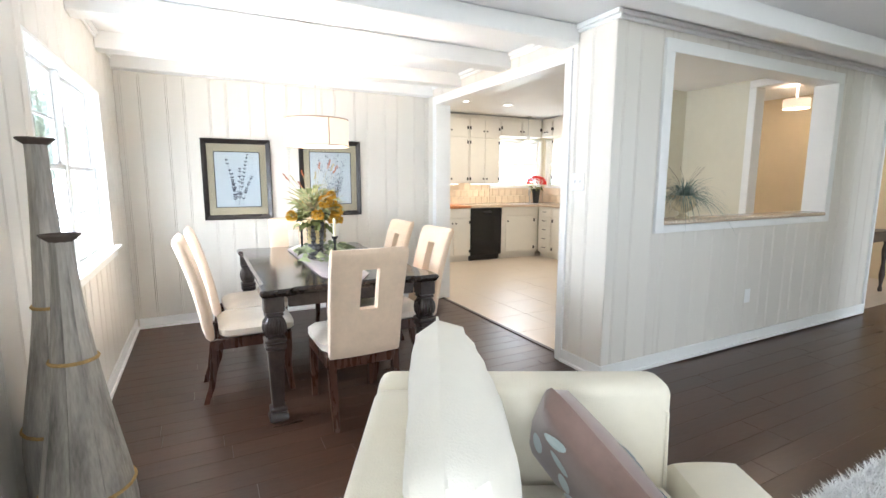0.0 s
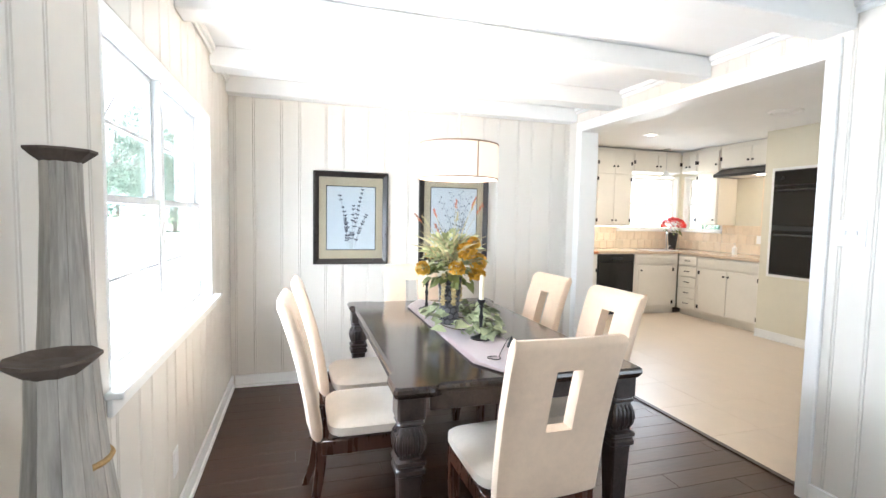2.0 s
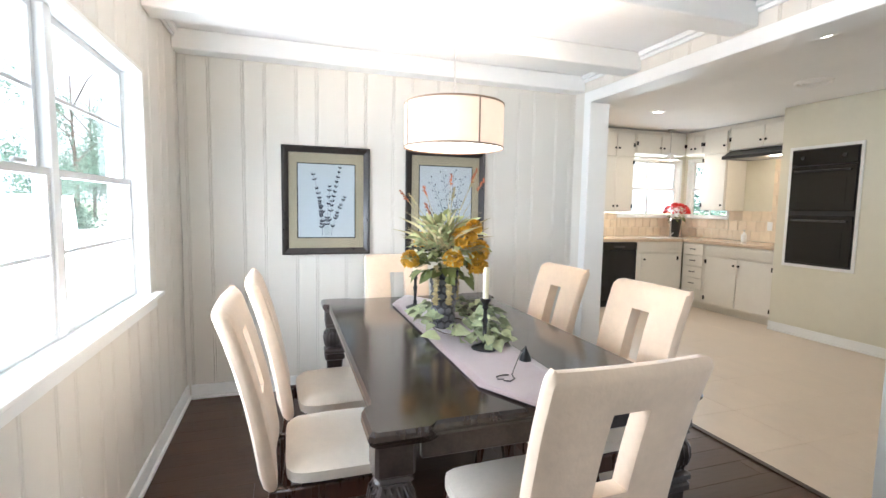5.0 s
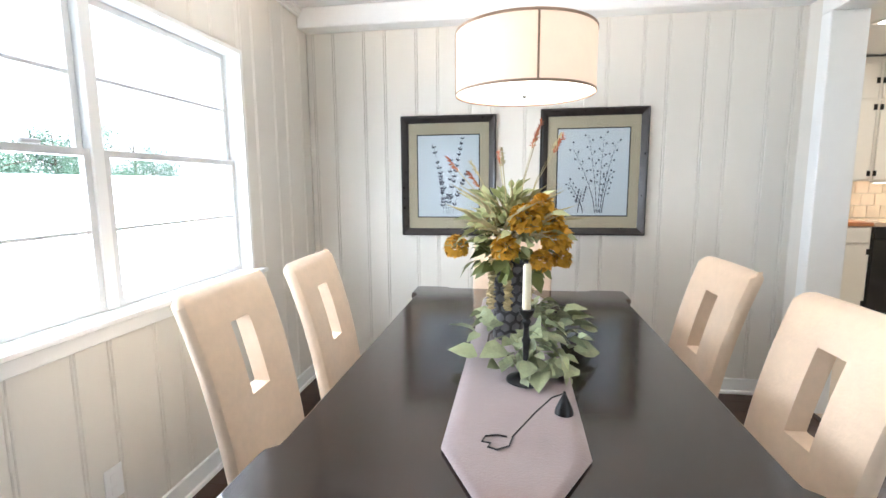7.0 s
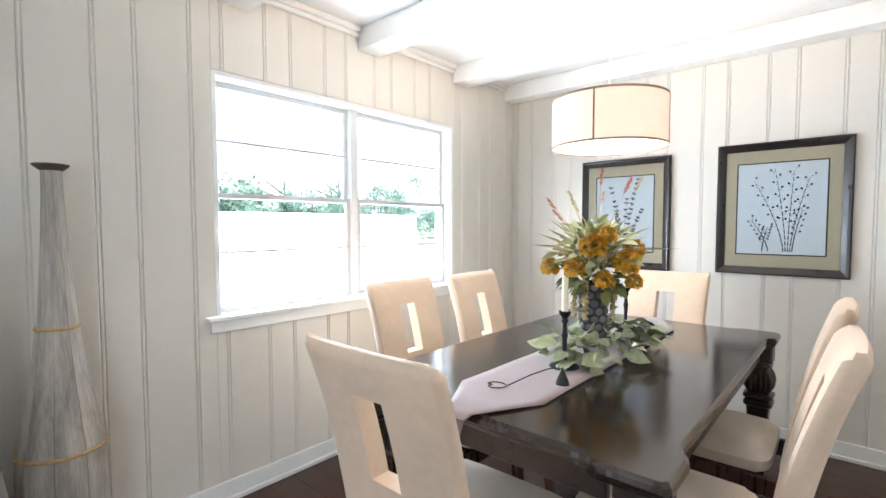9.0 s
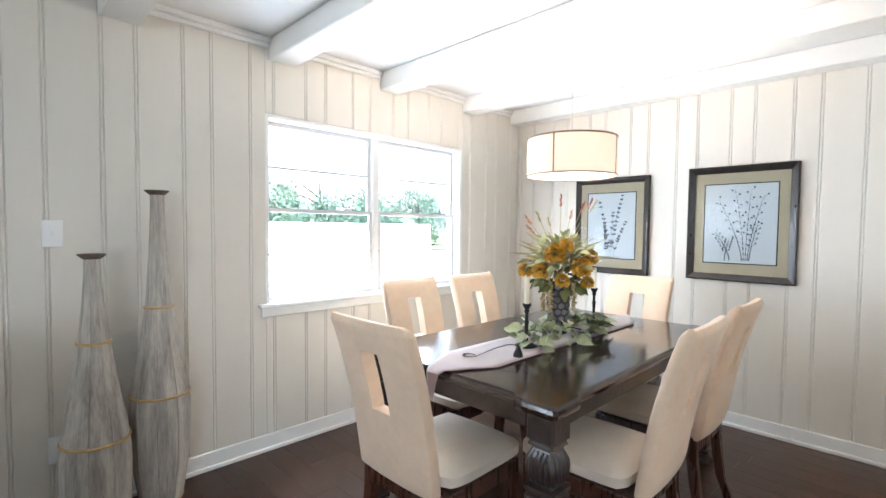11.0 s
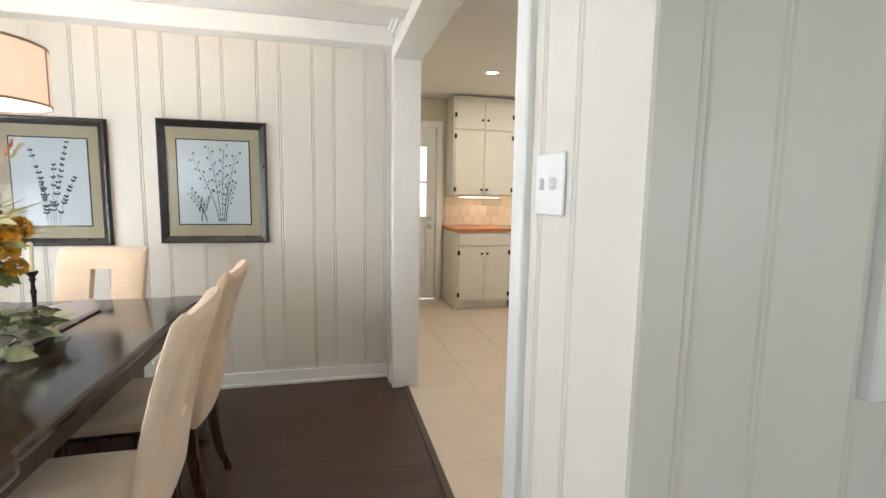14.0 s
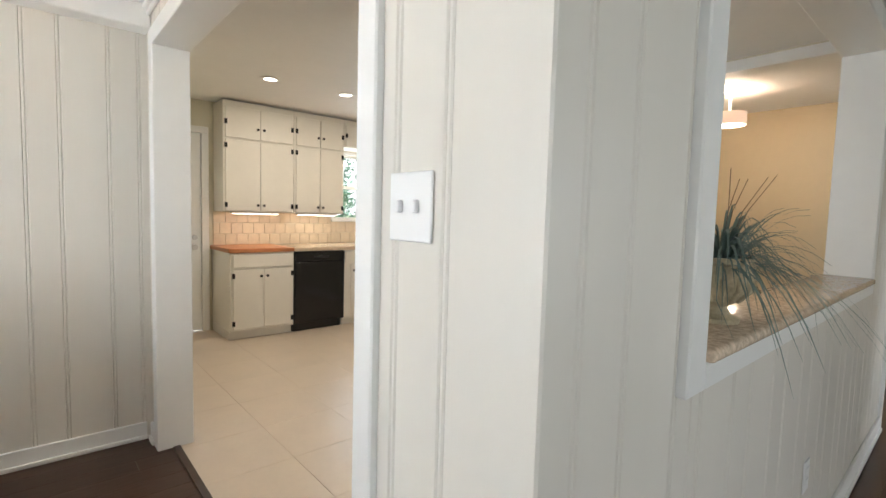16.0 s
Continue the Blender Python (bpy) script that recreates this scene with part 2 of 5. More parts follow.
def squares(bm, profile, at=(0, 0, 0), corner=0.18):
    """Square sections with clipped corners: half width and height in turn."""
    rings = []
    for r, z, *o in profile:
        c = r * corner
        ox, oy = o if o else (0, 0)
        rings.append([(at[0] + ox + x, at[1] + oy + y, at[2] + z) for x, y in
                      ((r, -r + c), (r, r - c), (r - c, r), (-r + c, r), (-r, r - c), (-r, -r + c), (-r + c, -r), (r - c, -r))])
    return loft(bm, rings)


def tube(bm, pts, r, seg=8, r2=None):
    """A tube along points."""
    pts = [Vector(p) for p in pts]
    rings = []
    for i, p in enumerate(pts):
        d = (pts[min(i + 1, len(pts) - 1)] - pts[max(i - 1, 0)]).normalized()
        u = d.cross(Vector((0, 0, 1)) if abs(d.z) < 0.9 else Vector((1, 0, 0))).normalized()
        v = d.cross(u)
        rr = r + ((r2 - r) * i / (len(pts) - 1) if r2 is not None else 0)
        rings.append([p + (u * math.cos(2 * math.pi * k / seg) + v * math.sin(2 * math.pi * k / seg)) * rr for k in range(seg)])
    return loft(bm, rings)


def leaf(bm, base, way, size, width=0.45, bend=0.3, fold=0.15):
    """A pointed leaf that bends along its way."""
    way = Vector(way).normalized()
    side = way.cross(Vector((0, 0, 1)))
    side = side.normalized() if side.length > 0.05 else Vector((1, 0, 0))
    side = (Matrix.Rotation(random.uniform(-0.9, 0.9), 3, way) @ side).normalized()
    up = side.cross(way)
    base = Vector(base)
    rows = []
    for t, w in ((0.0, 0.12), (0.3, 0.85), (0.62, 0.8), (1.0, 0.02)):
        c = base + way * size * t - up * bend * size * t * t
        rows.append((bm.verts.new(c - side * size * width * w * 0.5 + up * fold * size * w * 0.5), bm.verts.new(c),
                     bm.verts.new(c + side * size * width * w * 0.5 + up * fold * size * w * 0.5)))
    for a, b in zip(rows, rows[1:]):
        bm.faces.new((a[0], a[1], b[1], b[0]))
        bm.faces.new((a[1], a[2], b[2], b[1]))


# ---- the plan ----
XW, YN, XE, YC = 2.40, 6.45, 5.29, 3.78
ZC, ZB = 2.34, 2.22
ZK, ZH, XH = 2.42, 2.60, 8.45
YD0, YD1, ZD = 4.22, 6.22, 2.12
XK, YK = 8.85, 8.82
XL = 8.87
YS = -3.0
WY0, WY1, WZ0, WZ1 = 4.08, 5.70, 0.85, 1.905
PX0, PX1, PZ0, PZ1 = 5.80, 7.90, 1.02, 2.15

# ---- large structure ----
structure("ground", boxes(((-400, -400, -0.6), (400, 400, -0.35))), LAWN, "green lawn round the house")
structure("floor", boxes(((XW - 0.2, YS - 0.2, -0.3), (XE + 0.07, YN + 0.2, -0.012)), ((XE + 0.07, YS - 0.2, -0.3), (11.2, YC + 0.07, -0.012))),
          FLOORWOOD, "dark brown wood plank floor")
structure("floor_kitchen", boxes(((XE + 0.07, YC + 0.07, -0.3), (11.2, YK + 0.2, -0.008))), GROUT, "cream tiled kitchen floor")
structure("ceiling", boxes(((XW - 0.2, YS - 0.2, ZC), (XE + 0.14, YN + 0.2, ZC + 0.1)), ((XE + 0.14, YS - 0.2, ZC), (11.2, YC + 0.15, ZC + 0.1))),
          CEIL, "white ceiling between painted beams")
structure("ceiling_kitchen", boxes(((XE + 0.14, YC + 0.15, ZK), (XH + 0.06, YK + 0.2, ZK + 0.1)), ((XH + 0.061, 5.7, ZK), (XK + 0.2, YK + 0.2, ZK + 0.1)), ((XH + 0.061, YC + 0.15, ZH), (11.3, 5.7, ZH + 0.1)), ((XK + 0.201, 5.7, ZH), (11.3, YK + 0.2, ZH + 0.1)),
                                   ((XH + 0.061, YC + 0.02, ZC + 0.101), (11.3, YC + 0.149, ZH + 0.1))), CEIL, "smooth white kitchen ceiling")
for k, y in enumerate((1.84, 2.62, 3.40, 4.18, 4.96, 5.78, 1.06, 0.28)):
    x1 = XE if y > YC else 8.6
    tagged(link_mesh("ceiling_beam", boxes(((XW + 0.001, y - 0.08, ZB), (x1 - 0.001, y + 0.08, ZC - 0.001)), bevel=0.006), WHITE),
           "white painted box beam across the ceiling", "beam", "ceiling beams", "structure")

tagged(link_mesh("ceiling_beam", boxes(((XW + 0.001, YN - 0.13, ZB), (XE - 0.001, YN - 0.001, ZC - 0.001)), bevel=0.006), WHITE),
       "white painted half beam along the panelled wall", "beam", "ceiling beams", "structure")
# The gap at y -0.8 to 1.2 is unseen, added for the living fill lamp.
structure("wall_west", boxes(((XW - 0.17, YS, 0), (XW - 0.012, -0.8, ZC)), ((XW - 0.17, -0.8, 0), (XW - 0.012, 1.2, 0.75)), ((XW - 0.17, -0.8, 1.95), (XW - 0.012, 1.2, ZC)), ((XW - 0.17, 1.2, 0), (XW - 0.012, WY0, ZC)), ((XW - 0.17, WY1, 0), (XW - 0.012, YN, ZC)),
                             ((XW - 0.17, WY0, 0), (XW - 0.012, WY1, WZ0 - 0.02)), ((XW - 0.17, WY0, WZ1 + 0.021), (XW - 0.012, WY1, ZC))),
          PANEL_BACK, "greige painted panelled wall with a wide window")
structure("wall_north", boxes(((XW - 0.17, YN + 0.012, 0), (XE + 0.14, YN + 0.17, ZC))), PANEL_BACK, "greige painted panelled wall with two prints")
structure("wall_east", boxes(((XE + 0.012, YD1 + 0.01, 0), (XE + 0.14, YN + 0.012, ZC)), ((XE + 0.012, YC + 0.012, 0), (XE + 0.14, YD0 - 0.01, ZC)),
                             ((XE + 0.012, YD0 - 0.01, ZD + 0.01), (XE + 0.14, YD1 + 0.01, ZC + 0.02))), PANEL_BACK, "greige panelled wall with a wide cased opening to the kitchen")
structure("wall_pass", boxes(((XE + 0.14, YC + 0.012, 0), (PX0 - 0.01, YC + 0.15, ZC)), ((PX1 + 0.01, YC + 0.012, 0), (XL, YC + 0.15, ZC)),
                             ((PX0 - 0.01, YC + 0.012, 0), (PX1 + 0.01, YC + 0.15, PZ0 - 0.002)), ((PX0 - 0.01, YC + 0.012, PZ1 + 0.01), (PX1 + 0.01, YC + 0.15, ZC))),
          PANEL_BACK, "greige panelled wall with a serving window")
structure("wall_kitchen_north", boxes(((XE + 0.14, YK, 2.10), (6.18, YK + 0.15, ZK + 0.05)), ((6.18, YK, 0), (7.63, YK + 0.15, ZK + 0.05)), ((8.79, YK, 0), (XK + 0.15, YK + 0.15, ZK + 0.05)),
                                      ((7.63, YK, 0), (8.79, YK + 0.15, 1.21)), ((7.63, YK, 2.07), (8.79, YK + 0.15, ZK + 0.05))), PLASTER,
          "pale cream kitchen wall with a door and a window at the corner")
structure("wall_kitchen_east", boxes(((XK, 6.82, 0), (XK + 0.15, 8.0, ZK + 0.05)), ((XK, 8.76, 0), (XK + 0.15, YK, ZK + 0.05)),
                                     ((XK, 8.0, 0), (XK + 0.15, 8.76, 1.21)), ((XK, 8.0, 2.07), (XK + 0.15, 8.76, ZK + 0.05))), PLASTER,
          "pale cream kitchen wall with a window at the corner")
structure("wall_oven", boxes(((8.15, 5.60, 0), (XK + 0.15, 6.818, ZK - 0.002))), PLASTER, "pale wall that houses the black ovens")
structure("wall_kitchen_west", boxes(((XE, YN + 0.17, 0), (XE + 0.14, YK + 0.15, ZK + 0.05))), PLASTER, "pale kitchen wall")
structure("wall_hall", boxes(((XH, 4.76, 0), (XH + 0.12, 5.60, ZH)), ((XH, YC + 0.15, 2.345), (XH + 0.12, 4.76, ZH))),
          PLASTER, "pale green cream wall with a cased doorway")
structure("wall_far", boxes(((11.19, -3, -0.1), (11.3, YK, 2.65)), ((9.0, 7.4, -0.05), (11.2, 7.5, 2.65))), TAN, "tan painted wall of the far room")
# The gap at x 7.6 to 10.2 is unseen, added for the south fill lamp.
structure("wall_south", boxes(((XW - 0.17, YS - 0.15, 0), (7.6, YS, ZC)), ((10.2, YS - 0.15, 0), (11.3, YS, ZC)),
                              ((7.6, YS - 0.15, 0), (10.2, YS, 0.6)), ((7.6, YS - 0.15, 2.1), (10.2, YS, ZC))), PANEL, "greige painted wall")
structure("wall_living_east", boxes(((XL, YC - 1.3, 2.05), (XL + 0.12, YC + 0.15, ZC)), ((XL, 0.6, -0.05), (XL + 0.12, YC - 1.3, ZC))), PANEL, "greige wall with an opening")

# trim
Y1 = YC


def trim(name, bm, label=""):
    return structure(name, bm, WHITE, label or "white painted wood trim")


def base_run(p, q, n, h=0.095):
    """A skirting board with a shoe from p to q, standing out along n."""
    (x0, y0), (x1, y1) = p, q
    items = []
    for d, z0, z1 in ((0.014, 0.0, h), (0.026, 0.0, 0.022)):
        a = (min(x0, x1, x0 + n[0] * d), min(y0, y1, y0 + n[1] * d), z0)
        b = (max(x0, x1, x0 + n[0] * d), max(y0, y1, y0 + n[1] * d), z1)
        items.append((a, b))
    return boxes(*items, bevel=0.003)


trim("baseboard_west", base_run((XW + 0.003, YS), (XW + 0.003, YN), (1, 0)))
trim("baseboard_north", base_run((XW + 0.03, YN - 0.003), (XE - 0.03, YN - 0.003), (0, -1)))
trim("baseboard_east_north", base_run((XE - 0.003, YD1 + 0.09), (XE - 0.003, YN - 0.03), (-1, 0)))
trim("baseboard_east_south", base_run((XE - 0.003, YC - 0.028), (XE - 0.003, YD0 - 0.065), (-1, 0)))
trim("baseboard_pass", base_run((XE - 0.003, YC - 0.003), (XL, YC - 0.003), (0, -1)))


def crown(p, q, n):
    (x0, y0), (x1, y1) = p, q
    items = []
    for d, z0, z1 in ((0.018, ZC - 0.055, ZC - 0.03), (0.035, ZC - 0.03, ZC - 0.001)):
        a = (min(x0, x1, x0 + n[0] * d), min(y0, y1, y0 + n[1] * d), z0)
        b = (max(x0, x1, x0 + n[0] * d), max(y0, y1, y0 + n[1] * d), z1)
        items.append((a, b))
    return boxes(*items, bevel=0.005)


BEAMS = [0.28, 1.06, 1.84, 2.62, 3.40, 4.18, 4.96, 5.78]
edges = [YS] + [v for y in BEAMS for v in (y - 0.081, y + 0.081)] + [YN]
for a, b in zip(edges[::2], edges[1::2]):
    trim("crown_west", crown((XW + 0.002, a), (XW + 0.002, b), (1, 0)))
    if a > YC:
        trim("crown_east", crown((XE - 0.002, a), (XE - 0.002, b), (-1, 0)))
trim("crown_pass", crown((XE, YC - 0.002), (XL, YC - 0.002), (0, -1)))
trim("crown_corner", crown((XE - 0.002, YC - 0.04), (XE - 0.002, YD0 - 0.08), (-1, 0)))

# kitchen opening: jamb lining and casing
trim("door_casing", boxes(((XE - 0.018, YD0 - 0.065, 0), (XE + 0.158, YD0, ZD)), ((XE - 0.018, YD1, 0), (XE + 0.158, YD1 + 0.085, ZD)),
                          ((XE - 0.018, YD0 - 0.065, ZD), (XE + 0.158, YD1 + 0.085, ZD + 0.085)), bevel=0.004), "white painted casing of the wide kitchen opening")
trim("pass_casing", boxes(((PX0 - 0.085, YC - 0.02, PZ0 - 0.055), (PX0, YC + 0.17, PZ1)), ((PX1, YC - 0.02, PZ0 - 0.055), (PX1 + 0.085, YC + 0.17, PZ1)),
                          ((PX0 - 0.085, YC - 0.02, PZ1), (PX1 + 0.085, YC + 0.17, PZ1 + 0.085)),
                          ((PX0, YC - 0.02, PZ0 - 0.055), (PX1, YC + 0.011, PZ0 - 0.003)), bevel=0.004), "white painted casing of the serving window")
trim("hall_casing", boxes(((XH - 0.02, 4.75, 0), (XH + 0.14, 4.83, 2.33)), ((XH - 0.02, YC + 0.16, 2.33), (XH + 0.14, 4.83, 2.405)), bevel=0.004))
trim("wall_end_casing", boxes(((XL, YC - 0.02, 0), (XL + 0.03, YC + 0.16, 2.05)), bevel=0.004))

# ---- things ----
def counter_ledge():
    t = thing("serving_counter", PX0, YC, PZ0, 0, "speckled beige granite ledge on the serving window", "counter")
    bm = bmesh.new()
    box(bm, (0.003, -0.035, 0), (PX1 - PX0 - 0.003, 0.19, 0.03), 0.012, 3)
    part("slab", bm, GRANITE, t)


counter_ledge()


def window_unit():
    """The wide window: a white frame, two sash pairs, each of two lights one over the other with a bar."""
    w = structure("window_west", boxes(((XW - 0.15, WY0, WZ0 - 0.02), (XW + 0.001, WY0 + 0.022, WZ1)), ((XW - 0.15, WY1 - 0.022, WZ0 - 0.02), (XW + 0.001, WY1, WZ1)),
                                       ((XW - 0.15, WY0, WZ1), (XW + 0.001, WY1, WZ1 + 0.02)), bevel=0.002), WHITE, "white wood lining of the wide window")
    part("window_sill", boxes(((XW - 0.15, WY0 + 0.023, WZ0 - 0.02), (XW - 0.001, WY1 - 0.023, WZ0)), ((XW + 0.002, WY0 - 0.05, WZ0 - 0.02), (XW + 0.05, WY1 + 0.05, WZ0)), bevel=0.004), WHITE, w)
    part("window_apron", boxes(((XW + 0.002, WY0 - 0.03, WZ0 - 0.075), (XW + 0.018, WY1 + 0.03, WZ0 - 0.022)), bevel=0.003), WHITE, w)
    mid = (WY0 + WY1) / 2
    x = XW - 0.085
    part("mullion", boxes(((x - 0.03, mid - 0.024, WZ0 + 0.001), (x + 0.03, mid + 0.024, WZ1 - 0.001)), bevel=0.003), WHITE, w)
    for a, b in ((WY0 + 0.024, mid - 0.026), (mid + 0.026, WY1 - 0.024)):
        zm = (WZ0 + WZ1) / 2 + 0.01
        for z0, z1, dx in ((WZ0 + 0.002, zm + 0.012, 0.012), (zm - 0.012, WZ1 - 0.002, -0.012)):
            xx = x + dx
            zz = (z0 + z1) / 2
            s = part("sash", boxes(((xx - 0.011, a, z0), (xx + 0.011, a + 0.024, z1)), ((xx - 0.011, b - 0.024, z0), (xx + 0.011, b, z1)),
                                   ((xx - 0.011, a + 0.024, z0), (xx + 0.011, b - 0.024, z0 + 0.024)), ((xx - 0.011, a + 0.024, z1 - 0.024), (xx + 0.011, b - 0.024, z1)),
                                   ((xx - 0.009, a + 0.024, zz - 0.006), (xx + 0.009, b - 0.024, zz + 0.006))), METALGREY, w)
            for u, v in ((z0 + 0.024, zz - 0.006), (zz + 0.006, z1 - 0.024)):
                g = part("pane", boxes(((xx - 0.002, a + 0.024, u), (xx + 0.002, b - 0.024, v))), GLASS, s)
                g.visible_shadow = False
    part("latch", boxes(((x + 0.024, mid - 0.26, zm + 0.012), (x + 0.04, mid - 0.20, zm + 0.028)), bevel=0.004), METALGREY, w)



window_unit()


# ---- dining table ----
TX0, TX1, TY0, TY1, TZ = 3.223, 4.266, 4.132, 5.853, 0.75


def table_outline(inset=0.0, ear=0.15, step=0.028):
    w, d = (TX1 - TX0) / 2 - inset, (TY1 - TY0) / 2 - inset
    pts = []
    for sx, sy, flip in ((1, -1, 0), (1, 1, 1), (-1, 1, 0), (-1, -1, 1)):
        c = [(w - ear - 0.05, d - step), (w - ear - 0.02, d - step * 0.9), (w - ear, d - step * 0.1), (w - ear + 0.02, d), (w - 0.012, d), (w, d - 0.012),
             (w, d - ear + 0.02), (w - step * 0.1, d - ear), (w - step * 0.9, d - ear - 0.02), (w - step, d - ear - 0.05)]
        if flip:
            c = c[::-1]
        c = [(sx * x, sy * y) for x, y in c]
        pts += c
    return pts


def slab_from(bm, outline, levels):
    """A moulded slab: the outline drawn at each height, shrunk by the inset of that level."""
    rings = []
    for inset, z in levels:
        rings.append([(x - math.copysign(inset, x), y - math.copysign(inset, y), z) for x, y in outline])
    loft(bm, rings)
    return bm


def dining_table():
    cx, cy = (TX0 + TX1) / 2, (TY0 + TY1) / 2
    t = thing("dining_table", cx, cy, 0, 0, "dark espresso wood dining table with carved square legs", "table")
    o = table_outline()
    bm = bmesh.new()
    slab_from(bm, o, [(0.03, TZ - 0.045), (0.012, TZ - 0.042), (0.004, TZ - 0.03), (0.0, TZ - 0.02), (0.003, TZ - 0.008), (0.012, TZ)])
    part("tabletop", bm, TABLEWOOD, t, "glossy dark tabletop with a moulded edge", False)
    w, d = (TX1 - TX0) / 2, (TY1 - TY0) / 2
    for sx in (-1, 1):
        part("apron", boxes(((sx * (w - 0.075) - 0.012, -d + 0.15, TZ - 0.115), (sx * (w - 0.075) + 0.012, d - 0.15, TZ - 0.046)), bevel=0.004), CARVED, t)
    for sy in (-1, 1):
        part("apron", boxes(((-w + 0.15, sy * (d - 0.075) - 0.012, TZ - 0.115), (w - 0.15, sy * (d - 0.075) + 0.012, TZ - 0.046)), bevel=0.004), CARVED, t)
    r = 0.052
    prof = [(r, TZ - 0.046), (r, TZ - 0.125), (r * 0.86, TZ - 0.130), (r * 0.86, TZ - 0.137), (r * 0.95, TZ - 0.144), (r * 0.72, TZ - 0.154), (r * 0.8, TZ - 0.166), (r * 1.02, TZ - 0.19),
            (r * 1.06, TZ - 0.215), (r * 0.98, TZ - 0.242), (r * 0.78, TZ - 0.262), (r * 0.8, TZ - 0.272), (r * 1.08, TZ - 0.278), (r * 1.1, TZ - 0.292), (r * 0.95, TZ - 0.298),
            (r * 0.95, TZ - 0.306), (r * 1.06, TZ - 0.312), (r * 1.06, TZ - 0.328), (r * 0.84, TZ - 0.338), (r * 0.80, TZ - 0.37), (r * 0.62, 0.10), (r * 0.6, 0.085),
            (r * 0.85, 0.075), (r * 0.85, 0.06), (r * 0.72, 0.052), (r * 0.98, 0.032), (r * 1.0, 0.012), (r * 0.8, 0.0)]
    for sx in (-1, 1):
        for sy in (-1, 1):
            x, y = sx * (w - 0.072), sy * (d - 0.072)
            leg = part("leg", squares(bmesh.new(), prof, (x, y, 0), 0.16), CARVED, t, "carved square baluster leg")
            for k in range(4):
                a = k * math.pi / 2
                for off in (-0.026, -0.009, 0.009, 0.026):
                    bm = bmesh.new()
                    pts = []
                    for z, q in ((TZ - 0.162, 0.72), (TZ - 0.185, 0.97), (TZ - 0.215, 1.08), (TZ - 0.242, 1.0), (TZ - 0.262, 0.78)):
                        u, v = r * q, off * (0.7 + 0.4 * q)
                        pts.append((x + u * math.cos(a) - v * math.sin(a), y + u * math.sin(a) + v * math.cos(a), z))
                    tube(bm, pts, 0.0065, 6)
                    part("carved_rib", bm, CARVED, leg)


dining_table()


# ---- chairs ----
def back_curve(z):
    """How far the padded back leans out at a height."""
    u = (z - 0.36) / 0.60
    return -0.02 - 0.075 * u - 0.06 * max(0, u) ** 2.5


def chair_back(top=0.998, bottom=0.385):
    """A padded back, bowed, with a tall slot."""
    bm = bmesh.new()
    zs = [bottom, 0.40, 0.44, 0.48, 0.53, 0.58, 0.655, 0.69, 0.74, 0.79, 0.845, 0.875, 0.915, 0.955, 0.983, top]
    def half(z):
        return 0.200 + 0.010 * (z - bottom) / (top - bottom)
    xs = [-1, -0.97, -0.88, -0.6, -0.24, 0.24, 0.6, 0.88, 0.97, 1]
    th = 0.031
    grid = {}
    for side in (-1, 1):
        for i, z in enumerate(zs):
            for j, u in enumerate(xs):
                x = u * half(z) if abs(u) > 0.3 else math.copysign(0.049, u)
                edge = {1: 0.25, 0.97: 0.68, 0.88: 0.93}.get(abs(u), 1.0)
                if i in (0, len(zs) - 1):
                    edge = min(edge, 0.30)
                    x *= 0.965
                elif i in (1, len(zs) - 2):
                    edge = min(edge, 0.74)
                    x *= 0.99
                elif i == len(zs) - 3:
                    edge = min(edge, 0.95)
                if i >= len(zs) - 2 and abs(u) > 0.9:
                    z -= 0.007
                if abs(u) < 0.3 and 6 <= i <= 11:
                    edge *= 0.86
                grid[side, i, j] = bm.verts.new((x, back_curve(z) + side * th * edge - 0.012 * (1 - u * u), z))
    def hole(i, j):
        return j == 4 and 6 <= i < 11
    n, m = len(zs), len(xs)
    for i in range(n - 1):
        for j in range(m - 1):
            if hole(i, j):
                continue
            bm.faces.new((grid[1, i, j], grid[1, i, j + 1], grid[1, i + 1, j + 1], grid[1, i + 1, j])[::-1])
            bm.faces.new((grid[-1, i, j], grid[-1, i, j + 1], grid[-1, i + 1, j + 1], grid[-1, i + 1, j]))
    def wall(a, b):
        bm.faces.new((grid[-1, *a], grid[1, *a], grid[1, *b], grid[-1, *b]))
    for i in range(n - 1):
        wall((i, 0), (i + 1, 0))
        wall((i + 1, m - 1), (i, m - 1))
    for j in range(m - 1):
        wall((0, j + 1), (0, j))
        wall((n - 1, j), (n - 1, j + 1))
    for i in range(6, 11):
        wall((i + 1, 4), (i, 4))
        wall((i, 5), (i + 1, 5))
    wall((6, 4), (6, 5))
    wall((11, 5), (11, 4))
    bmesh.ops.recalc_face_normals(bm, faces=bm.faces)
    bmesh.ops.subdivide_edges(bm, edges=[e for e in bm.edges if e.calc_length() > 0.06], cuts=1, use_grid_fill=True, smooth=0.0)
    return bm


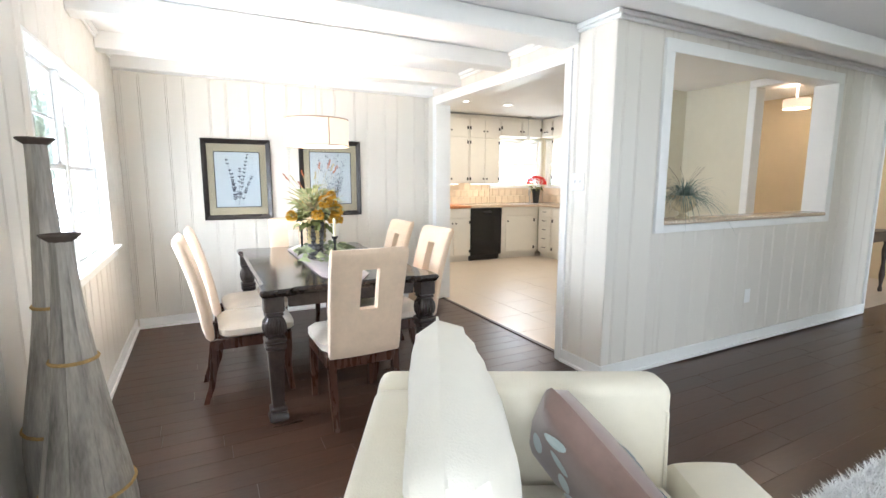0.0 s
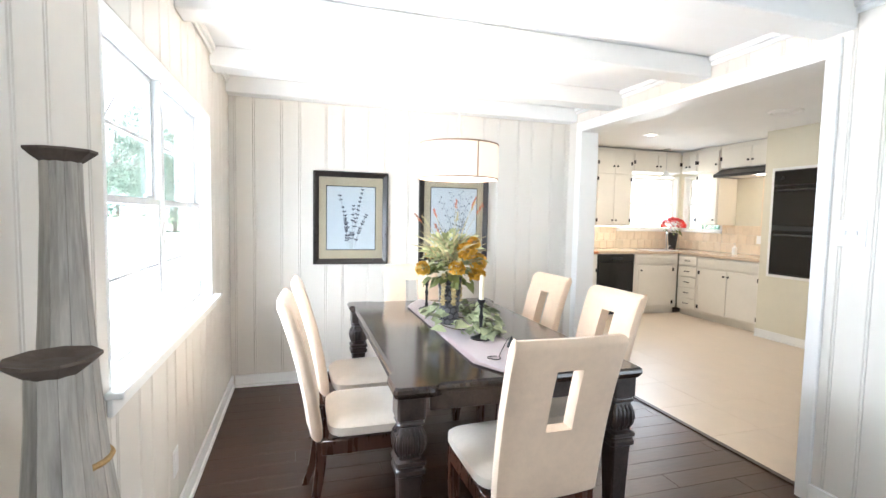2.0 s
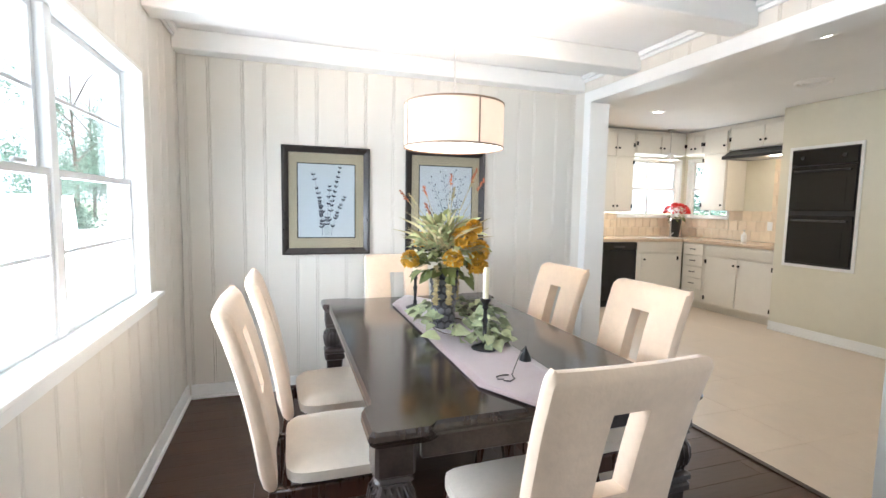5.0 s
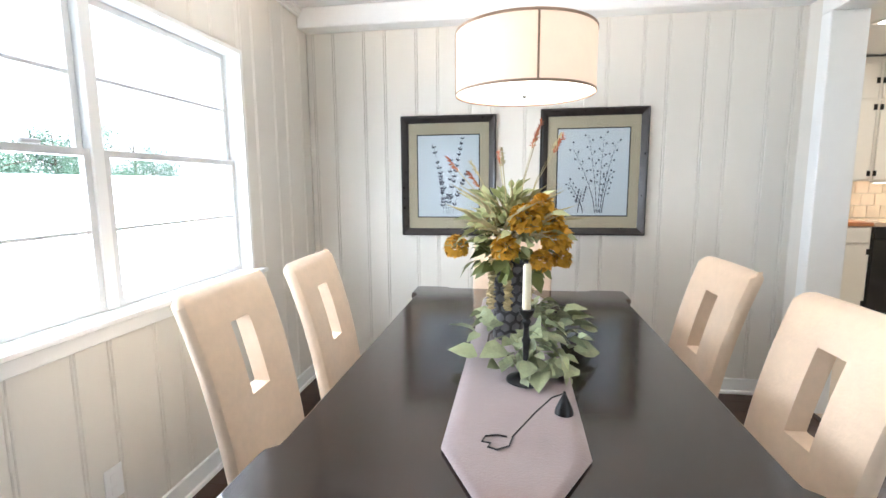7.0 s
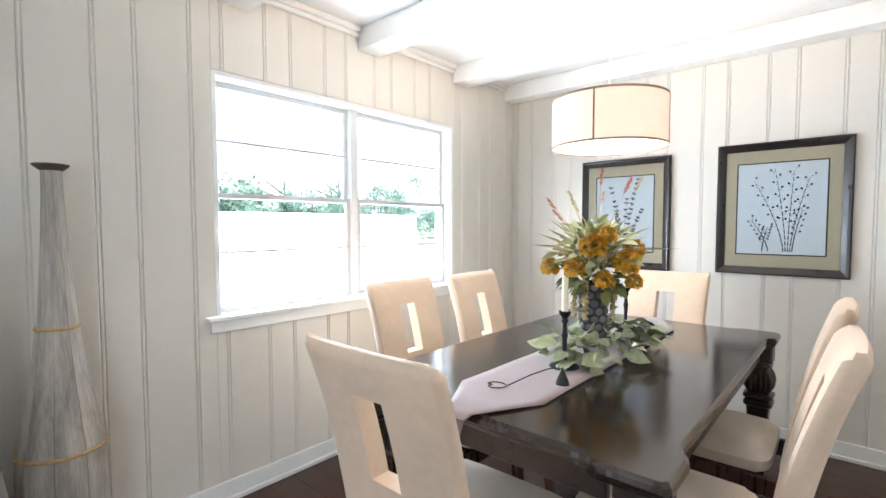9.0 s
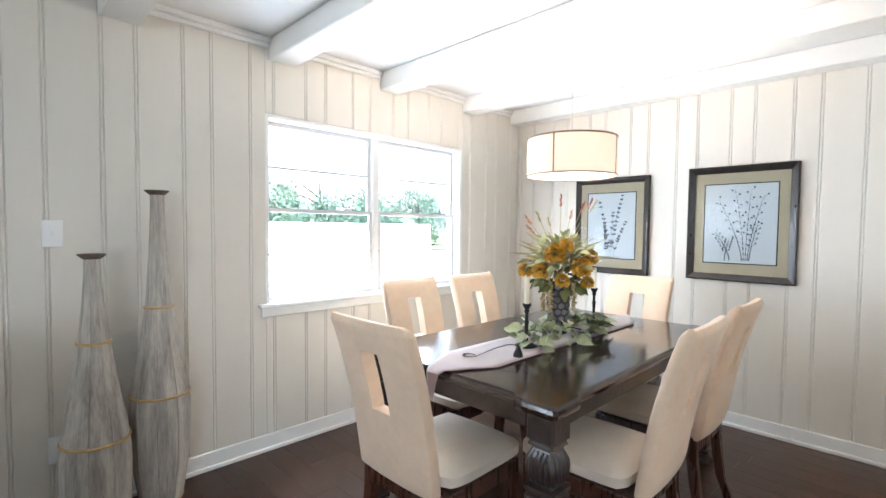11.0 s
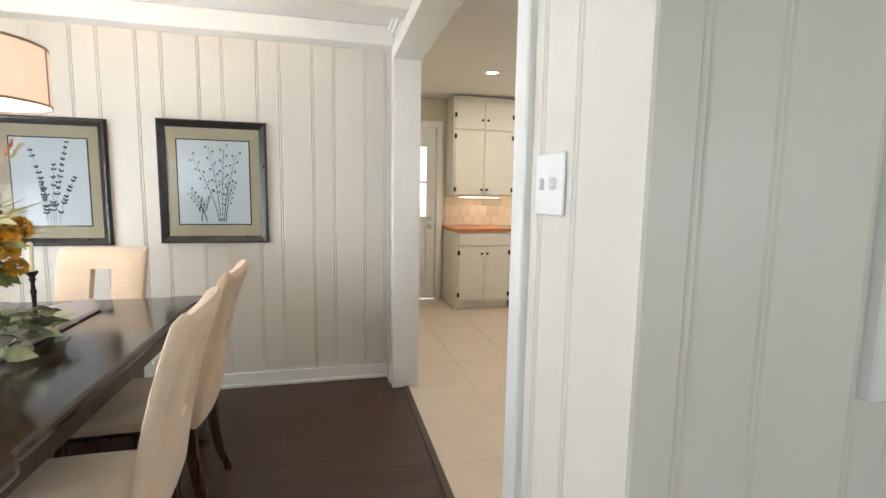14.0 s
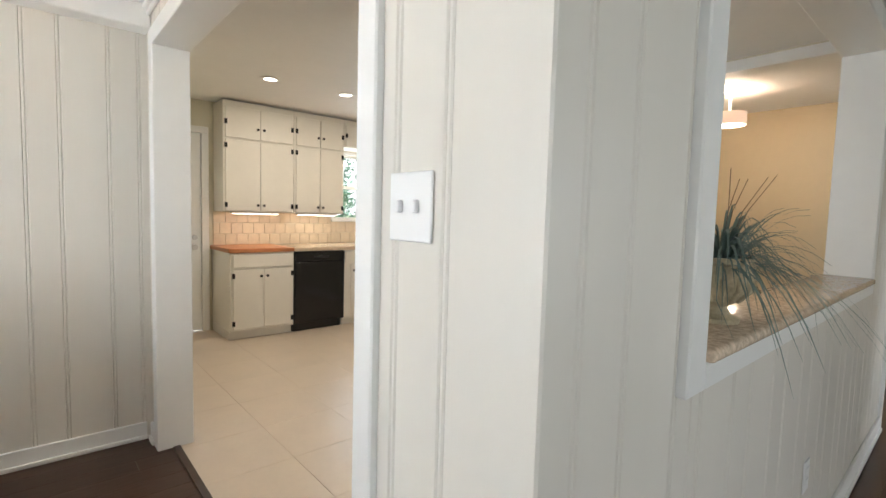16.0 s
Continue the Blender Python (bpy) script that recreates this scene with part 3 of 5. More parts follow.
def puff(bm, x0, x1, y0, y1, z0, z1, n=8, bulge=0.02, ear=0.02, wob=0.0, rim=0.42, power=8):
    """A stuffed cushion: full in the middle, rounded at its rim."""
    def pt(i, j, up):
        u, v = 2 * i / n - 1, 2 * j / n - 1
        x, y = (x0 + x1) / 2 + (x1 - x0) / 2 * u, (y0 + y1) / 2 + (y1 - y0) / 2 * v
        e = max(0.0, 1 - max(abs(u), abs(v)) ** 6)
        if max(abs(u), abs(v)) > 0.999:
            h = rim
        else:
            h = rim + 0.08 + (0.92 - rim) * (1 - max(abs(u), abs(v)) ** power) ** 0.5
        z = (z0 + z1) / 2 + (1 if up else -1) * (z1 - z0) / 2 * h
        if up:
            z += bulge * (1 - u * u) * (1 - v * v)
        c = abs(u * v) ** 6 * ear
        x -= math.copysign(c, u)
        y -= math.copysign(c, v)
        if wob:
            z += wob * noise.noise((x * 9, y * 9, 0.5))
        return x, y, z
    top = [[bm.verts.new(pt(i, j, True)) for j in range(n + 1)] for i in range(n + 1)]
    bot = [[bm.verts.new(pt(i, j, False)) for j in range(n + 1)] for i in range(n + 1)]
    for i in range(n):
        for j in range(n):
            bm.faces.new((top[i][j], top[i + 1][j], top[i + 1][j + 1], top[i][j + 1]))
            bm.faces.new((bot[i][j], bot[i][j + 1], bot[i + 1][j + 1], bot[i + 1][j]))
    for k in range(n):
        bm.faces.new((top[k][0], bot[k][0], bot[k + 1][0], top[k + 1][0]))
        bm.faces.new((top[k + 1][n], bot[k + 1][n], bot[k][n], top[k][n]))
        bm.faces.new((top[0][k + 1], bot[0][k + 1], bot[0][k], top[0][k]))
        bm.faces.new((top[n][k], bot[n][k], bot[n][k + 1], top[n][k + 1]))
    return bm


def dining_chair():
    """Seat forward along +y; the back stands at y = 0."""
    t = thing("dining_chair", 0, 0, 0, 0, "cream suede parsons chair with a slotted back and cherry legs", "chair", "chairs round the dining table")
    part("seat", puff(bmesh.new(), -0.215, 0.215, 0.02, 0.455, 0.385, 0.465, 10, 0.018), SEATCLOTH, t, "padded cream suede seat")
    part("backrest", chair_back(), SUEDE, t, "cream suede back with a tall rectangular slot")
    bm = boxes(((-0.19, 0.40, 0.325), (0.19, 0.43, 0.392)), ((-0.19, -0.03, 0.325), (0.19, 0.0, 0.384)),
               ((-0.205, -0.01, 0.325), (-0.178, 0.415, 0.390)), ((0.178, -0.01, 0.325), (0.205, 0.415, 0.390)), bevel=0.004)
    part("seat_frame", bm, CHAIRWOOD, t, "cherry wood seat rail")
    for sx in (-1, 1):
        rear = [(0.021, 0.384, 0, 0.0), (0.021, 0.30, 0, 0.0), (0.020, 0.20, 0, -0.012), (0.018, 0.10, 0, -0.028), (0.016, 0.04, 0, -0.05), (0.016, 0.0, 0, -0.062)]
        part("leg", squares(bmesh.new(), rear, (sx * 0.178, -0.01, 0), 0.12), CHAIRWOOD, t, "curved cherry rear leg")
        front = [(0.022, 0.384, 0, 0.0), (0.022, 0.28, 0, 0.0), (0.020, 0.18, 0, -0.008), (0.016, 0.06, 0, 0.006), (0.016, 0.0, 0, 0.016)]
        part("leg", squares(bmesh.new(), front, (sx * 0.182, 0.408, 0), 0.12), CHAIRWOOD, t, "tapered cherry front leg")
    return t


chair = dining_chair()
chair.matrix_basis = pose(3.727, 3.997, 0, 0, 0, 1)
CHAIRS = [(3.01, 4.765, -90), (3.06, 5.275, -88), (4.355, 4.655, 92), (4.335, 5.29, 91), (3.715, 5.89, 180)]
for x, y, rz in CHAIRS:
    copy_thing(chair, pose(x, y, 0, 0, 0, rz))


# ---- on the table ----
def runner():
    t = thing("table_runner", 3.735, TY0 - 4.285, TZ + 0.002, 0, "mauve satin table runner with pointed hanging ends", "runner")
    bm = bmesh.new()
    ys = [4.235, 4.262, 4.28, 4.30, 4.40, 4.49] + [4.52 + 0.1 * k for k in range(1, 15)] + [5.97]
    rows = []
    for y in ys:
        w = 0.145 if 4.485 < y < 5.75 else (0.145 * (y - 4.22) / 0.27 if y < 4.6 else 0.145 * (5.99 - y) / 0.24)
        w = max(0.004, min(0.145, w))
        row = []
        for k in range(9):
            u = k / 4 - 1
            z = 0.002 + 0.003 * (noise.noise((u * 2, y * 5, 1)) + 0.5)
            if y < 4.275:
                z = -0.11 + (y - 4.235) * 2.4
            elif y < 4.29:
                z = -0.008
            yy = max(y, 4.279) if y < 4.279 else y
            row.append(bm.verts.new((u * w, yy if y >= 4.279 else 4.279 - 0.004, z)))
        rows.append(row)
    for a, b in zip(rows, rows[1:]):
        for k in range(8):
            bm.faces.new((a[k], a[k + 1], b[k + 1], b[k]))
    ob = part("cloth", bm, RUNNER, t)
    so = ob.modifiers.new("thick", "SOLIDIFY")
    so.thickness, so.offset = 0.002, 1


runner()


def candlestick(x, y, rz=0):
    t = thing("candlestick", x, y, TZ + 0.006, rz, "black iron candlestick on the table runner", "candlestick", "pair of candlesticks")
    part("base", lathe(bmesh.new(), [(0.052, 0), (0.05, 0.006), (0.03, 0.014), (0.012, 0.022), (0.008, 0.03)], 20), METALBLACK, t)
    part("stem", lathe(bmesh.new(), [(0.008, 0.028), (0.012, 0.036), (0.007, 0.044), (0.009, 0.10), (0.012, 0.112), (0.008, 0.122), (0.007, 0.15), (0.013, 0.162), (0.009, 0.17), (0.020, 0.188), (0.021, 0.196), (0.012, 0.196)], 16), METALBLACK, t)
    return t


def candle(x, y):
    t = thing("candle", x, y, TZ + 0.202, 0, "cream wax candle in an iron candlestick", "candle", "pair of candles")
    part("wax", lathe(bmesh.new(), [(0.011, 0), (0.011, 0.112), (0.007, 0.119), (0.003, 0.12)], 16), WAX, t)
    part("wick", lathe(bmesh.new(), [(0.001, 0.118), (0.001, 0.128)], 6), INK, t)


for x, y in ((3.762, 4.69), (3.69, 5.46)):
    candlestick(x, y)
    candle(x, y)


def snuffer():
    t = thing("candle_snuffer", 3.845, 4.515, TZ + 0.006, 0, "small black candle snuffer with a wire heart handle", "candle snuffer")
    part("bell", lathe(bmesh.new(), [(0.022, 0), (0.02, 0.012), (0.010, 0.035), (0.004, 0.048), (0.003, 0.054)], 16), METALBLACK, t)
    pts = [(0, 0, 0.05), (-0.03, -0.03, 0.052), (-0.07, -0.075, 0.034), (-0.115, -0.125, 0.006)]
    heart = [(0.0, 0.0), (0.022, 0.024), (0.05, 0.026), (0.062, 0.010), (0.050, 0.0), (0.064, -0.012), (0.048, -0.028), (0.022, -0.022), (0.008, -0.008)]
    a = math.atan2(-0.03, -0.05)
    for u, v in heart:
        pts.append((-0.115 + u * math.cos(a) - v * math.sin(a), -0.125 + u * math.sin(a) + v * math.cos(a), 0.004))
    part("handle", tube(bmesh.new(), pts, 0.0018, 6), METALBLACK, t)


snuffer()


def spray(bm, n, cx, cy, cz, rad, low, high, size, width=0.5, inner=0.35, bend=0.35):
    for _ in range(n):
        a, e = random.uniform(0, 2 * math.pi), random.uniform(low, high)
        d = Vector((math.cos(a) * math.cos(e), math.sin(a) * math.cos(e), math.sin(e)))
        r = rad * random.uniform(inner, 1)
        leaf(bm, (cx + d.x * r, cy + d.y * r, cz + d.z * r), d + Vector((random.uniform(-.5, .5), random.uniform(-.5, .5), random.uniform(-.4, .3))),
             size * random.uniform(0.7, 1.3), width, bend)


def flower_vase():
    x, y = 3.71, 5.04
    t = thing("flower_vase", x, y, TZ + 0.006, 0, "grey cobbled stone vase with an autumn flower arrangement", "vase")
    part("vase", lathe(bmesh.new(), [(0.038, 0), (0.045, 0.006), (0.048, 0.05), (0.053, 0.15), (0.062, 0.25), (0.065, 0.262), (0.059, 0.262), (0.053, 0.22)], 28), VASEDARK, t, "grey stone vase")
    bm = bmesh.new()
    for row in range(8):
        z = 0.018 + row * 0.0325
        rr = 0.047 + 0.015 * row / 8
        for k in range(9):
            a = 2 * math.pi * (k + 0.5 * (row % 2)) / 9 + random.uniform(-.05, .05)
            m = pose(rr * math.cos(a), rr * math.sin(a), z, 0, 0, math.degrees(a))
            b2 = bmesh.ops.create_icosphere(bm, subdivisions=1, radius=1)
            for v in b2["verts"]:
                v.co = m @ Vector((v.co.x * 0.006, v.co.y * 0.0175, v.co.z * 0.0155))
    part("pebble_shell", bm, STONE, t, "rows of grey pebbles")
    f = thing("flower_arrangement", x, y, TZ + 0.262, 0, "dried autumn flowers with gold blooms, sage leaves and rust plumes", "flowers")
    bm = bmesh.new()
    spray(bm, 230, 0, 0, 0.09, 0.16, -0.1, 1.5, 0.052, 0.55)
    part("sage_leaves", bm, LEAFA, f, "sage green leaves")
    bm = bmesh.new()
    spray(bm, 75, 0, 0, 0.02, 0.12, -0.45, 0.6, 0.066, 0.66)
    part("olive_leaves", bm, LEAFB, f, "dark olive leaves")
    for px, py, pz, r in ((0.05, -0.12, 0.155, 0.062), (0.15, -0.04, 0.09, 0.060), (-0.01, -0.15, 0.07, 0.052), (-0.17, -0.05, 0.06, 0.048), (0.14, 0.06, 0.14, 0.050), (-0.07, 0.13, 0.13, 0.048), (0.10, -0.13, 0.03, 0.044), (0.10, -0.10, 0.20, 0.042), (0.17, -0.02, 0.02, 0.04)):
        bm = bmesh.new()
        for k in range(110):
            a, e = k * 2.4, -0.7 + 2.2 * (k / 110)
            d = Vector((math.cos(a) * math.cos(e), math.sin(a) * math.cos(e), math.sin(e)))
            leaf(bm, Vector((px, py, pz)) + d * r * 0.5, (d + Vector([random.uniform(-.45, .45) for _ in range(3)])).normalized(), r * 0.42, 1.35, 0.45, 0.5)
        part("bloom", bm, GOLD, f, "gold ruffled bloom")
    for k in range(9):
        a = 2 * math.pi * k / 9 + 0.4
        o = random.uniform(0.16, 0.23)
        top = Vector((math.cos(a) * o * 0.85, math.sin(a) * o * 0.85, random.uniform(0.24, 0.42)))
        bm = bmesh.new()
        mid = top * 0.55 + Vector((0, 0, 0.05))
        tube(bm, [(0, 0, 0), mid, top], 0.0015, 5)
        part("stem", bm, WHEAT, f)
        bm = bmesh.new()
        d = (top - mid).normalized()
        for q in range(40):
            leaf(bm, top - d * 0.035 + d * 0.06 * q / 40, d + Vector([random.uniform(-.6, .6) for _ in range(3)]), 0.016, 0.35)
        part("plume", bm, RUST if k % 3 else WHEAT, f, "feathery plume")
    bm = bmesh.new()
    for k in range(60):
        a, e = random.uniform(0, 6.28), random.uniform(0.65, 1.45)
        d = Vector((math.cos(a) * math.cos(e), math.sin(a) * math.cos(e), math.sin(e)))
        leaf(bm, d * 0.12, d, random.uniform(0.09, 0.21), 0.085, 0.5)
    part("grass_spike", bm, WHEAT, f, "pale grass blades")
    for cx, cy in ((-0.055, -0.055), (0.0, -0.075), (0.07, 0.03)):
        bm = bmesh.new()
        for k in range(36):
            q = k / 36
            b2 = bmesh.ops.create_icosphere(bm, subdivisions=1, radius=0.0065)
            for v in b2["verts"]:
                v.co += Vector((cx + random.uniform(-.014, .014), cy + random.uniform(-.014, .014), 0.03 - 0.17 * q))
        part("berry_spray", bm, BERRY, f, "hanging cream berries")
    g = thing("leaf_garland", x + 0.035, y - 0.05, TZ + 0.008, 0, "sage ivy garland round the vase foot", "garland")
    bm = bmesh.new()
    for k in range(170):
        a = random.choice((-1.2, -0.9, 0.9, 1.2, -1.9, 2.2)) + random.gauss(0, 0.5)
        r = random.uniform(0.075, 0.20)
        q = Vector((0.02 + math.cos(a) * r * 0.9, math.sin(a) * r * 1.65, random.uniform(0.012, 0.105) * (1.25 - r * 3)))
        leaf(bm, q, (math.cos(a + random.uniform(-.9, .9)), math.sin(a + random.uniform(-.9, .9)), random.uniform(-0.15, 0.6)), random.choice((0.032, 0.045, 0.05, 0.06, 0.082)), 0.9, 0.4, 0.25)
    part("ivy_leaves", bm, LEAFC, g, "sage variegated leaves")
    bm = bmesh.new()
    tube(bm, [(math.cos(a) * 0.10, math.sin(a) * 0.17, 0.012) for a in [k * 0.42 for k in range(14)]], 0.003, 6)
    part("vine", bm, BARK, g)


flower_vase()


# ---- pendant lamp ----
def pendant(x, y, zb, zt, r):
    t = thing("pendant_lamp", x, y, 0, 0, "round peach linen drum pendant lamp with dark trim", "pendant lamp")
    seg = 48
    part("shade", lathe(bmesh.new(), [(r, zb), (r, zt), (r - 0.003, zt), (r - 0.003, zb)], seg, cap=False), SHADE, t, "peach linen drum shade")
    for z in (zb, zt):
        part("shade_trim", lathe(bmesh.new(), [(r + 0.0005, z - 0.004), (r + 0.002, z - 0.004), (r + 0.002, z + 0.004), (r + 0.0005, z + 0.004)], seg, cap=False), SHADETRIM, t)
    for k in range(4):
        a = 2 * math.pi * k / 4 + 0.15
        bm = bmesh.new()
        box(bm, (-0.001, -0.003, zb), (0.0015, 0.003, zt))
        bm.transform(pose((r + 0.0015) * math.cos(a), (r + 0.0015) * math.sin(a), 0, 0, 0, math.degrees(a)))
        part("shade_seam", bm, SHADETRIM, t)
    part("diffuser", lathe(bmesh.new(), [(0.001, zb + 0.004), (r - 0.006, zb + 0.004), (r - 0.006, zb + 0.008), (0.001, zb + 0.008)], seg), DIFFUSER, t, "frosted glass diffuser")
    part("finial", lathe(bmesh.new(), [(0.004, zb - 0.012), (0.009, zb - 0.006), (0.004, zb + 0.003)], 12), STEEL, t)
    bm = bmesh.new()
    n = int((ZC - zt + 0.02) / 0.016)
    for k in range(n):
        pts = []
        for q in range(9):
            a = 2 * math.pi * q / 8
            u, v = 0.004 * math.cos(a), 0.009 * math.sin(a)
            pts.append((u if k % 2 else 0, 0 if k % 2 else u, zt + k * 0.016 + v))
        tube(bm, pts, 0.0012, 5)
    part("chain", bm, STEEL, t)
    for k in range(3):
        a = k * 2.094 + 0.3
        part("spider_arm", tube(bmesh.new(), [(0, 0, zt + 0.03), ((r - 0.004) * math.cos(a), (r - 0.004) * math.sin(a), zt - 0.006)], 0.0018, 6), STEEL, t)
    part("canopy", lathe(bmesh.new(), [(0.06, ZC - 0.001), (0.06, ZC - 0.012), (0.02, ZC - 0.03), (0.006, ZC - 0.035)], 24), STEEL, t)


LX, LY, LZB, LZT, LR = 3.753, 5.066, 1.56, 1.745, 0.22
pendant(LX, LY, LZB, LZT, LR)
lamp_point("pendant_bulb", (LX, LY, LZT - 0.03), 11, (1.0, 0.84, 0.68), 0.05)


# ---- pictures ----
def picture(name, x0, x1, z0, z1, kind):
    w, h = x1 - x0, z1 - z0
    t = thing(name, (x0 + x1) / 2, YN - 0.002, z0, 0, f"black framed botanical print of {kind} on the panelled wall", "picture", "botanical prints")
    f = 0.045
    bm = bmesh.new()
    rings = []
    for inset, dep in ((0.0, 0.0), (0.0, 0.022), (0.008, 0.03), (0.02, 0.026), (0.034, 0.018), (f, 0.012), (f, 0.0)):
        rings.append([(-w / 2 + inset, -dep, inset), (w / 2 - inset, -dep, inset), (w / 2 - inset, -dep, h - inset), (-w / 2 + inset, -dep, h - inset)])
    loft(bm, rings, cap=False)
    part("frame", bm, FRAMEBLACK, t, "black beaded wood frame", smooth=False)
    part("mat_board", boxes(((-w / 2 + f, -0.008, f), (w / 2 - f, -0.003, h - f))), MAT, t)
    mw, mh = 0.062, 0.075
    part("inner_mat", boxes(((-w / 2 + f + mw - 0.007, -0.0095, f + mh - 0.007), (w / 2 - f - mw + 0.007, -0.0082, h - f - mh + 0.007))), BLACKSAT, t)
    part("print", boxes(((-w / 2 + f + mw, -0.011, f + mh), (w / 2 - f - mw, -0.0097, h - f - mh))), PAPER, t, "pale blue print")
    bm = bmesh.new()
    x_lo, x_hi, z_lo, z_hi = -w / 2 + f + mw + 0.01, w / 2 - f - mw - 0.01, f + mh + 0.012, h - f - mh - 0.015
    rnd = random.Random(5 if kind == "leafy stems" else 9)

    def disc(cx, cz, a, lng, wid):
        pts = []
        for u, v in ((0, 0), (0.3, 1), (0.7, 0.8), (1, 0), (0.7, -0.8), (0.3, -1)):
            px = min(x_hi, max(x_lo, cx + lng * u * math.cos(a) - wid * v * math.sin(a)))
            pz = min(z_hi, max(z_lo, cz + lng * u * math.sin(a) + wid * v * math.cos(a)))
            pts.append(bm.verts.new((px, -0.0116, pz)))
        bm.faces.new(pts)

    stems = [(-0.01, -0.10, 0.44), (0.01, 0.09, 0.46), (0.0, 0.02, 0.33), (-0.03, -0.05, 0.25), (0.03, 0.12, 0.26)]
    if kind != "leafy stems":
        stems = [(0.03, -0.03, 0.46), (0.04, 0.06, 0.44), (0.05, 0.13, 0.40), (0.02, -0.12, 0.38), (0.06, 0.10, 0.22), (-0.05, -0.13, 0.17), (-0.08, -0.06, 0.12)]
    sc = (z_hi - z_lo) / 0.47
    for b0, b1, hh in stems:
        hh *= sc
        prev = None
        for k in range(15):
            u = k / 14
            cx, cz = b0 + (b1 - b0) * u ** 1.5, z_lo + hh * u
            if prev:
                a = math.atan2(cz - prev[1], cx - prev[0])
                disc(prev[0], prev[1], a, 0.033, 0.0013 if kind == "leafy stems" else 0.0023 * (1.6 - u))
                if kind == "leafy stems":
                    if k > 2 and rnd.random() < 0.75:
                        disc(cx, cz, a + 0.8 + rnd.uniform(-.3, .3), 0.026 * (1.1 - 0.4 * u), 0.0058)
                        disc(cx, cz, a - 0.8 + rnd.uniform(-.3, .3), 0.026 * (1.1 - 0.4 * u), 0.0058)
                elif k > 4:
                    s = 1 if k % 2 else -1
                    disc(cx, cz, a + s * 0.7, 0.025, 0.0008)
                    disc(cx + 0.024 * math.cos(a + s * 0.7), cz + 0.024 * math.sin(a + s * 0.7), a + s * 0.4, 0.014, 0.006)
            prev = (cx, cz)
    part("drawing", bm, INK, t, "dark botanical drawing", smooth=False)
    g = part("glazing", boxes(((-w / 2 + f, -0.0150, f), (w / 2 - f, -0.0135, h - f))), PICGLASS, t, "", False)
    g.visible_shadow = False


picture("framed_print", 3.01, 3.607, 0.953, 1.697, "leafy stems")
picture("framed_print", 3.871, 4.494, 0.963, 1.717, "budding branches")


# ---- floor vases ----
def floor_vase(x, y, k, label):
    t = thing("floor_vase", x, y, 0, 20, label, "floor vase", "weathered wood floor vases")
    prof = [(0.088, 0.0), (0.100, 0.07), (0.118, 0.20), (0.125, 0.33), (0.126, 0.44), (0.118, 0.52), (0.100, 0.63), (0.078, 0.76), (0.064, 0.86), (0.055, 0.93), (0.047, 1.03), (0.038, 1.17), (0.030, 1.35), (0.029, 1.43)]
    low = 0.11 if k < 1 else 0.0
    fit = lambda z: max(0.0, z - low) if z <= 0.93 else 0.93 - low + (z - 0.93) * (1.0 if k == 1 else 0.66)
    prof = [(0.108, 0.0), (0.118, 0.09)] + [(r, fit(z)) for r, z in prof[2:]] if k < 1 else prof
    n = 9
    for s in range(n):
        bm = bmesh.new()
        a0, a1 = 2 * math.pi * s / n, 2 * math.pi * (s + 1) / n
        g = 0.010
        rings = []
        for r, z in prof:
            b0, b1 = a0 + g, a1 - g
            am = (a0 + a1) / 2
            r2 = r * 0.86
            rings.append([(r * math.cos(b0), r * math.sin(b0), z), (r * 1.0 * math.cos(am), r * 1.0 * math.sin(am), z), (r * math.cos(b1), r * math.sin(b1), z),
                          (r2 * math.cos(b1), r2 * math.sin(b1), z), (r2 * math.cos(b0), r2 * math.sin(b0), z)])
        loft(bm, rings)
        part("stave", bm, VASEWOOD, t, "", False)
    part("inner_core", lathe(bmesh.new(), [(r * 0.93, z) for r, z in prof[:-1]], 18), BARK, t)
    zt = prof[-1][1]
    r = prof[-1][0]
    part("rim", lathe(bmesh.new(), [(r, zt - 0.002), (r + 0.008, zt + 0.004), (r + 0.022, zt + 0.016), (r + 0.022, zt + 0.020), (r - 0.004, zt + 0.012)], 9), BARK, t, "flared dark rim", smooth=False)

    def rad(z):
        return float(np.interp(z, [p[1] for p in prof], [p[0] for p in prof]))
    for zb in (0.51 - low, 0.915 - low, 0.012):
        rr = rad(zb) + 0.001
        pts = [(rr * math.cos(q), rr * math.sin(q), zb) for q in [2 * math.pi * i / 36 for i in range(37)]]
        part("rope_band", tube(bmesh.new(), pts, 0.0055 if zb > 0.1 else 0.003, 6), ROPE, t, "twisted jute band")


floor_vase(2.535, 3.51, 1.0, "tall weathered grey wood floor vase with jute bands")
floor_vase(2.625, 3.25, 0.80, "shorter weathered grey wood floor vase with jute bands")


# ---- switches and sockets ----
def plate(name, x, y, z, w, h, rz, label, kind):
    """A plate on a wall; its face looks along -y before the turn rz."""
    t = thing(name, x, y, z, rz, label, "light switch" if kind != "socket" else "power socket")
    part("cover", boxes(((-w / 2, -0.006, -h / 2), (w / 2, -0.0005, h / 2)), bevel=0.002), PLATE, t)
    if kind == "socket":
        for s in (-1, 1):
            part("outlet", boxes(((-0.016, -0.0085, s * 0.022 - 0.013), (0.016, -0.0062, s * 0.022 + 0.013)), bevel=0.002), PLATE, t)
    else:
        n = 2 if kind == "double" else 1
        for k in range(n):
            cx = (k - (n - 1) / 2) * 0.046
            part("toggle", boxes(((cx - 0.005, -0.016, -0.010), (cx + 0.005, -0.0062, 0.012)), bevel=0.002), PLATE, t)


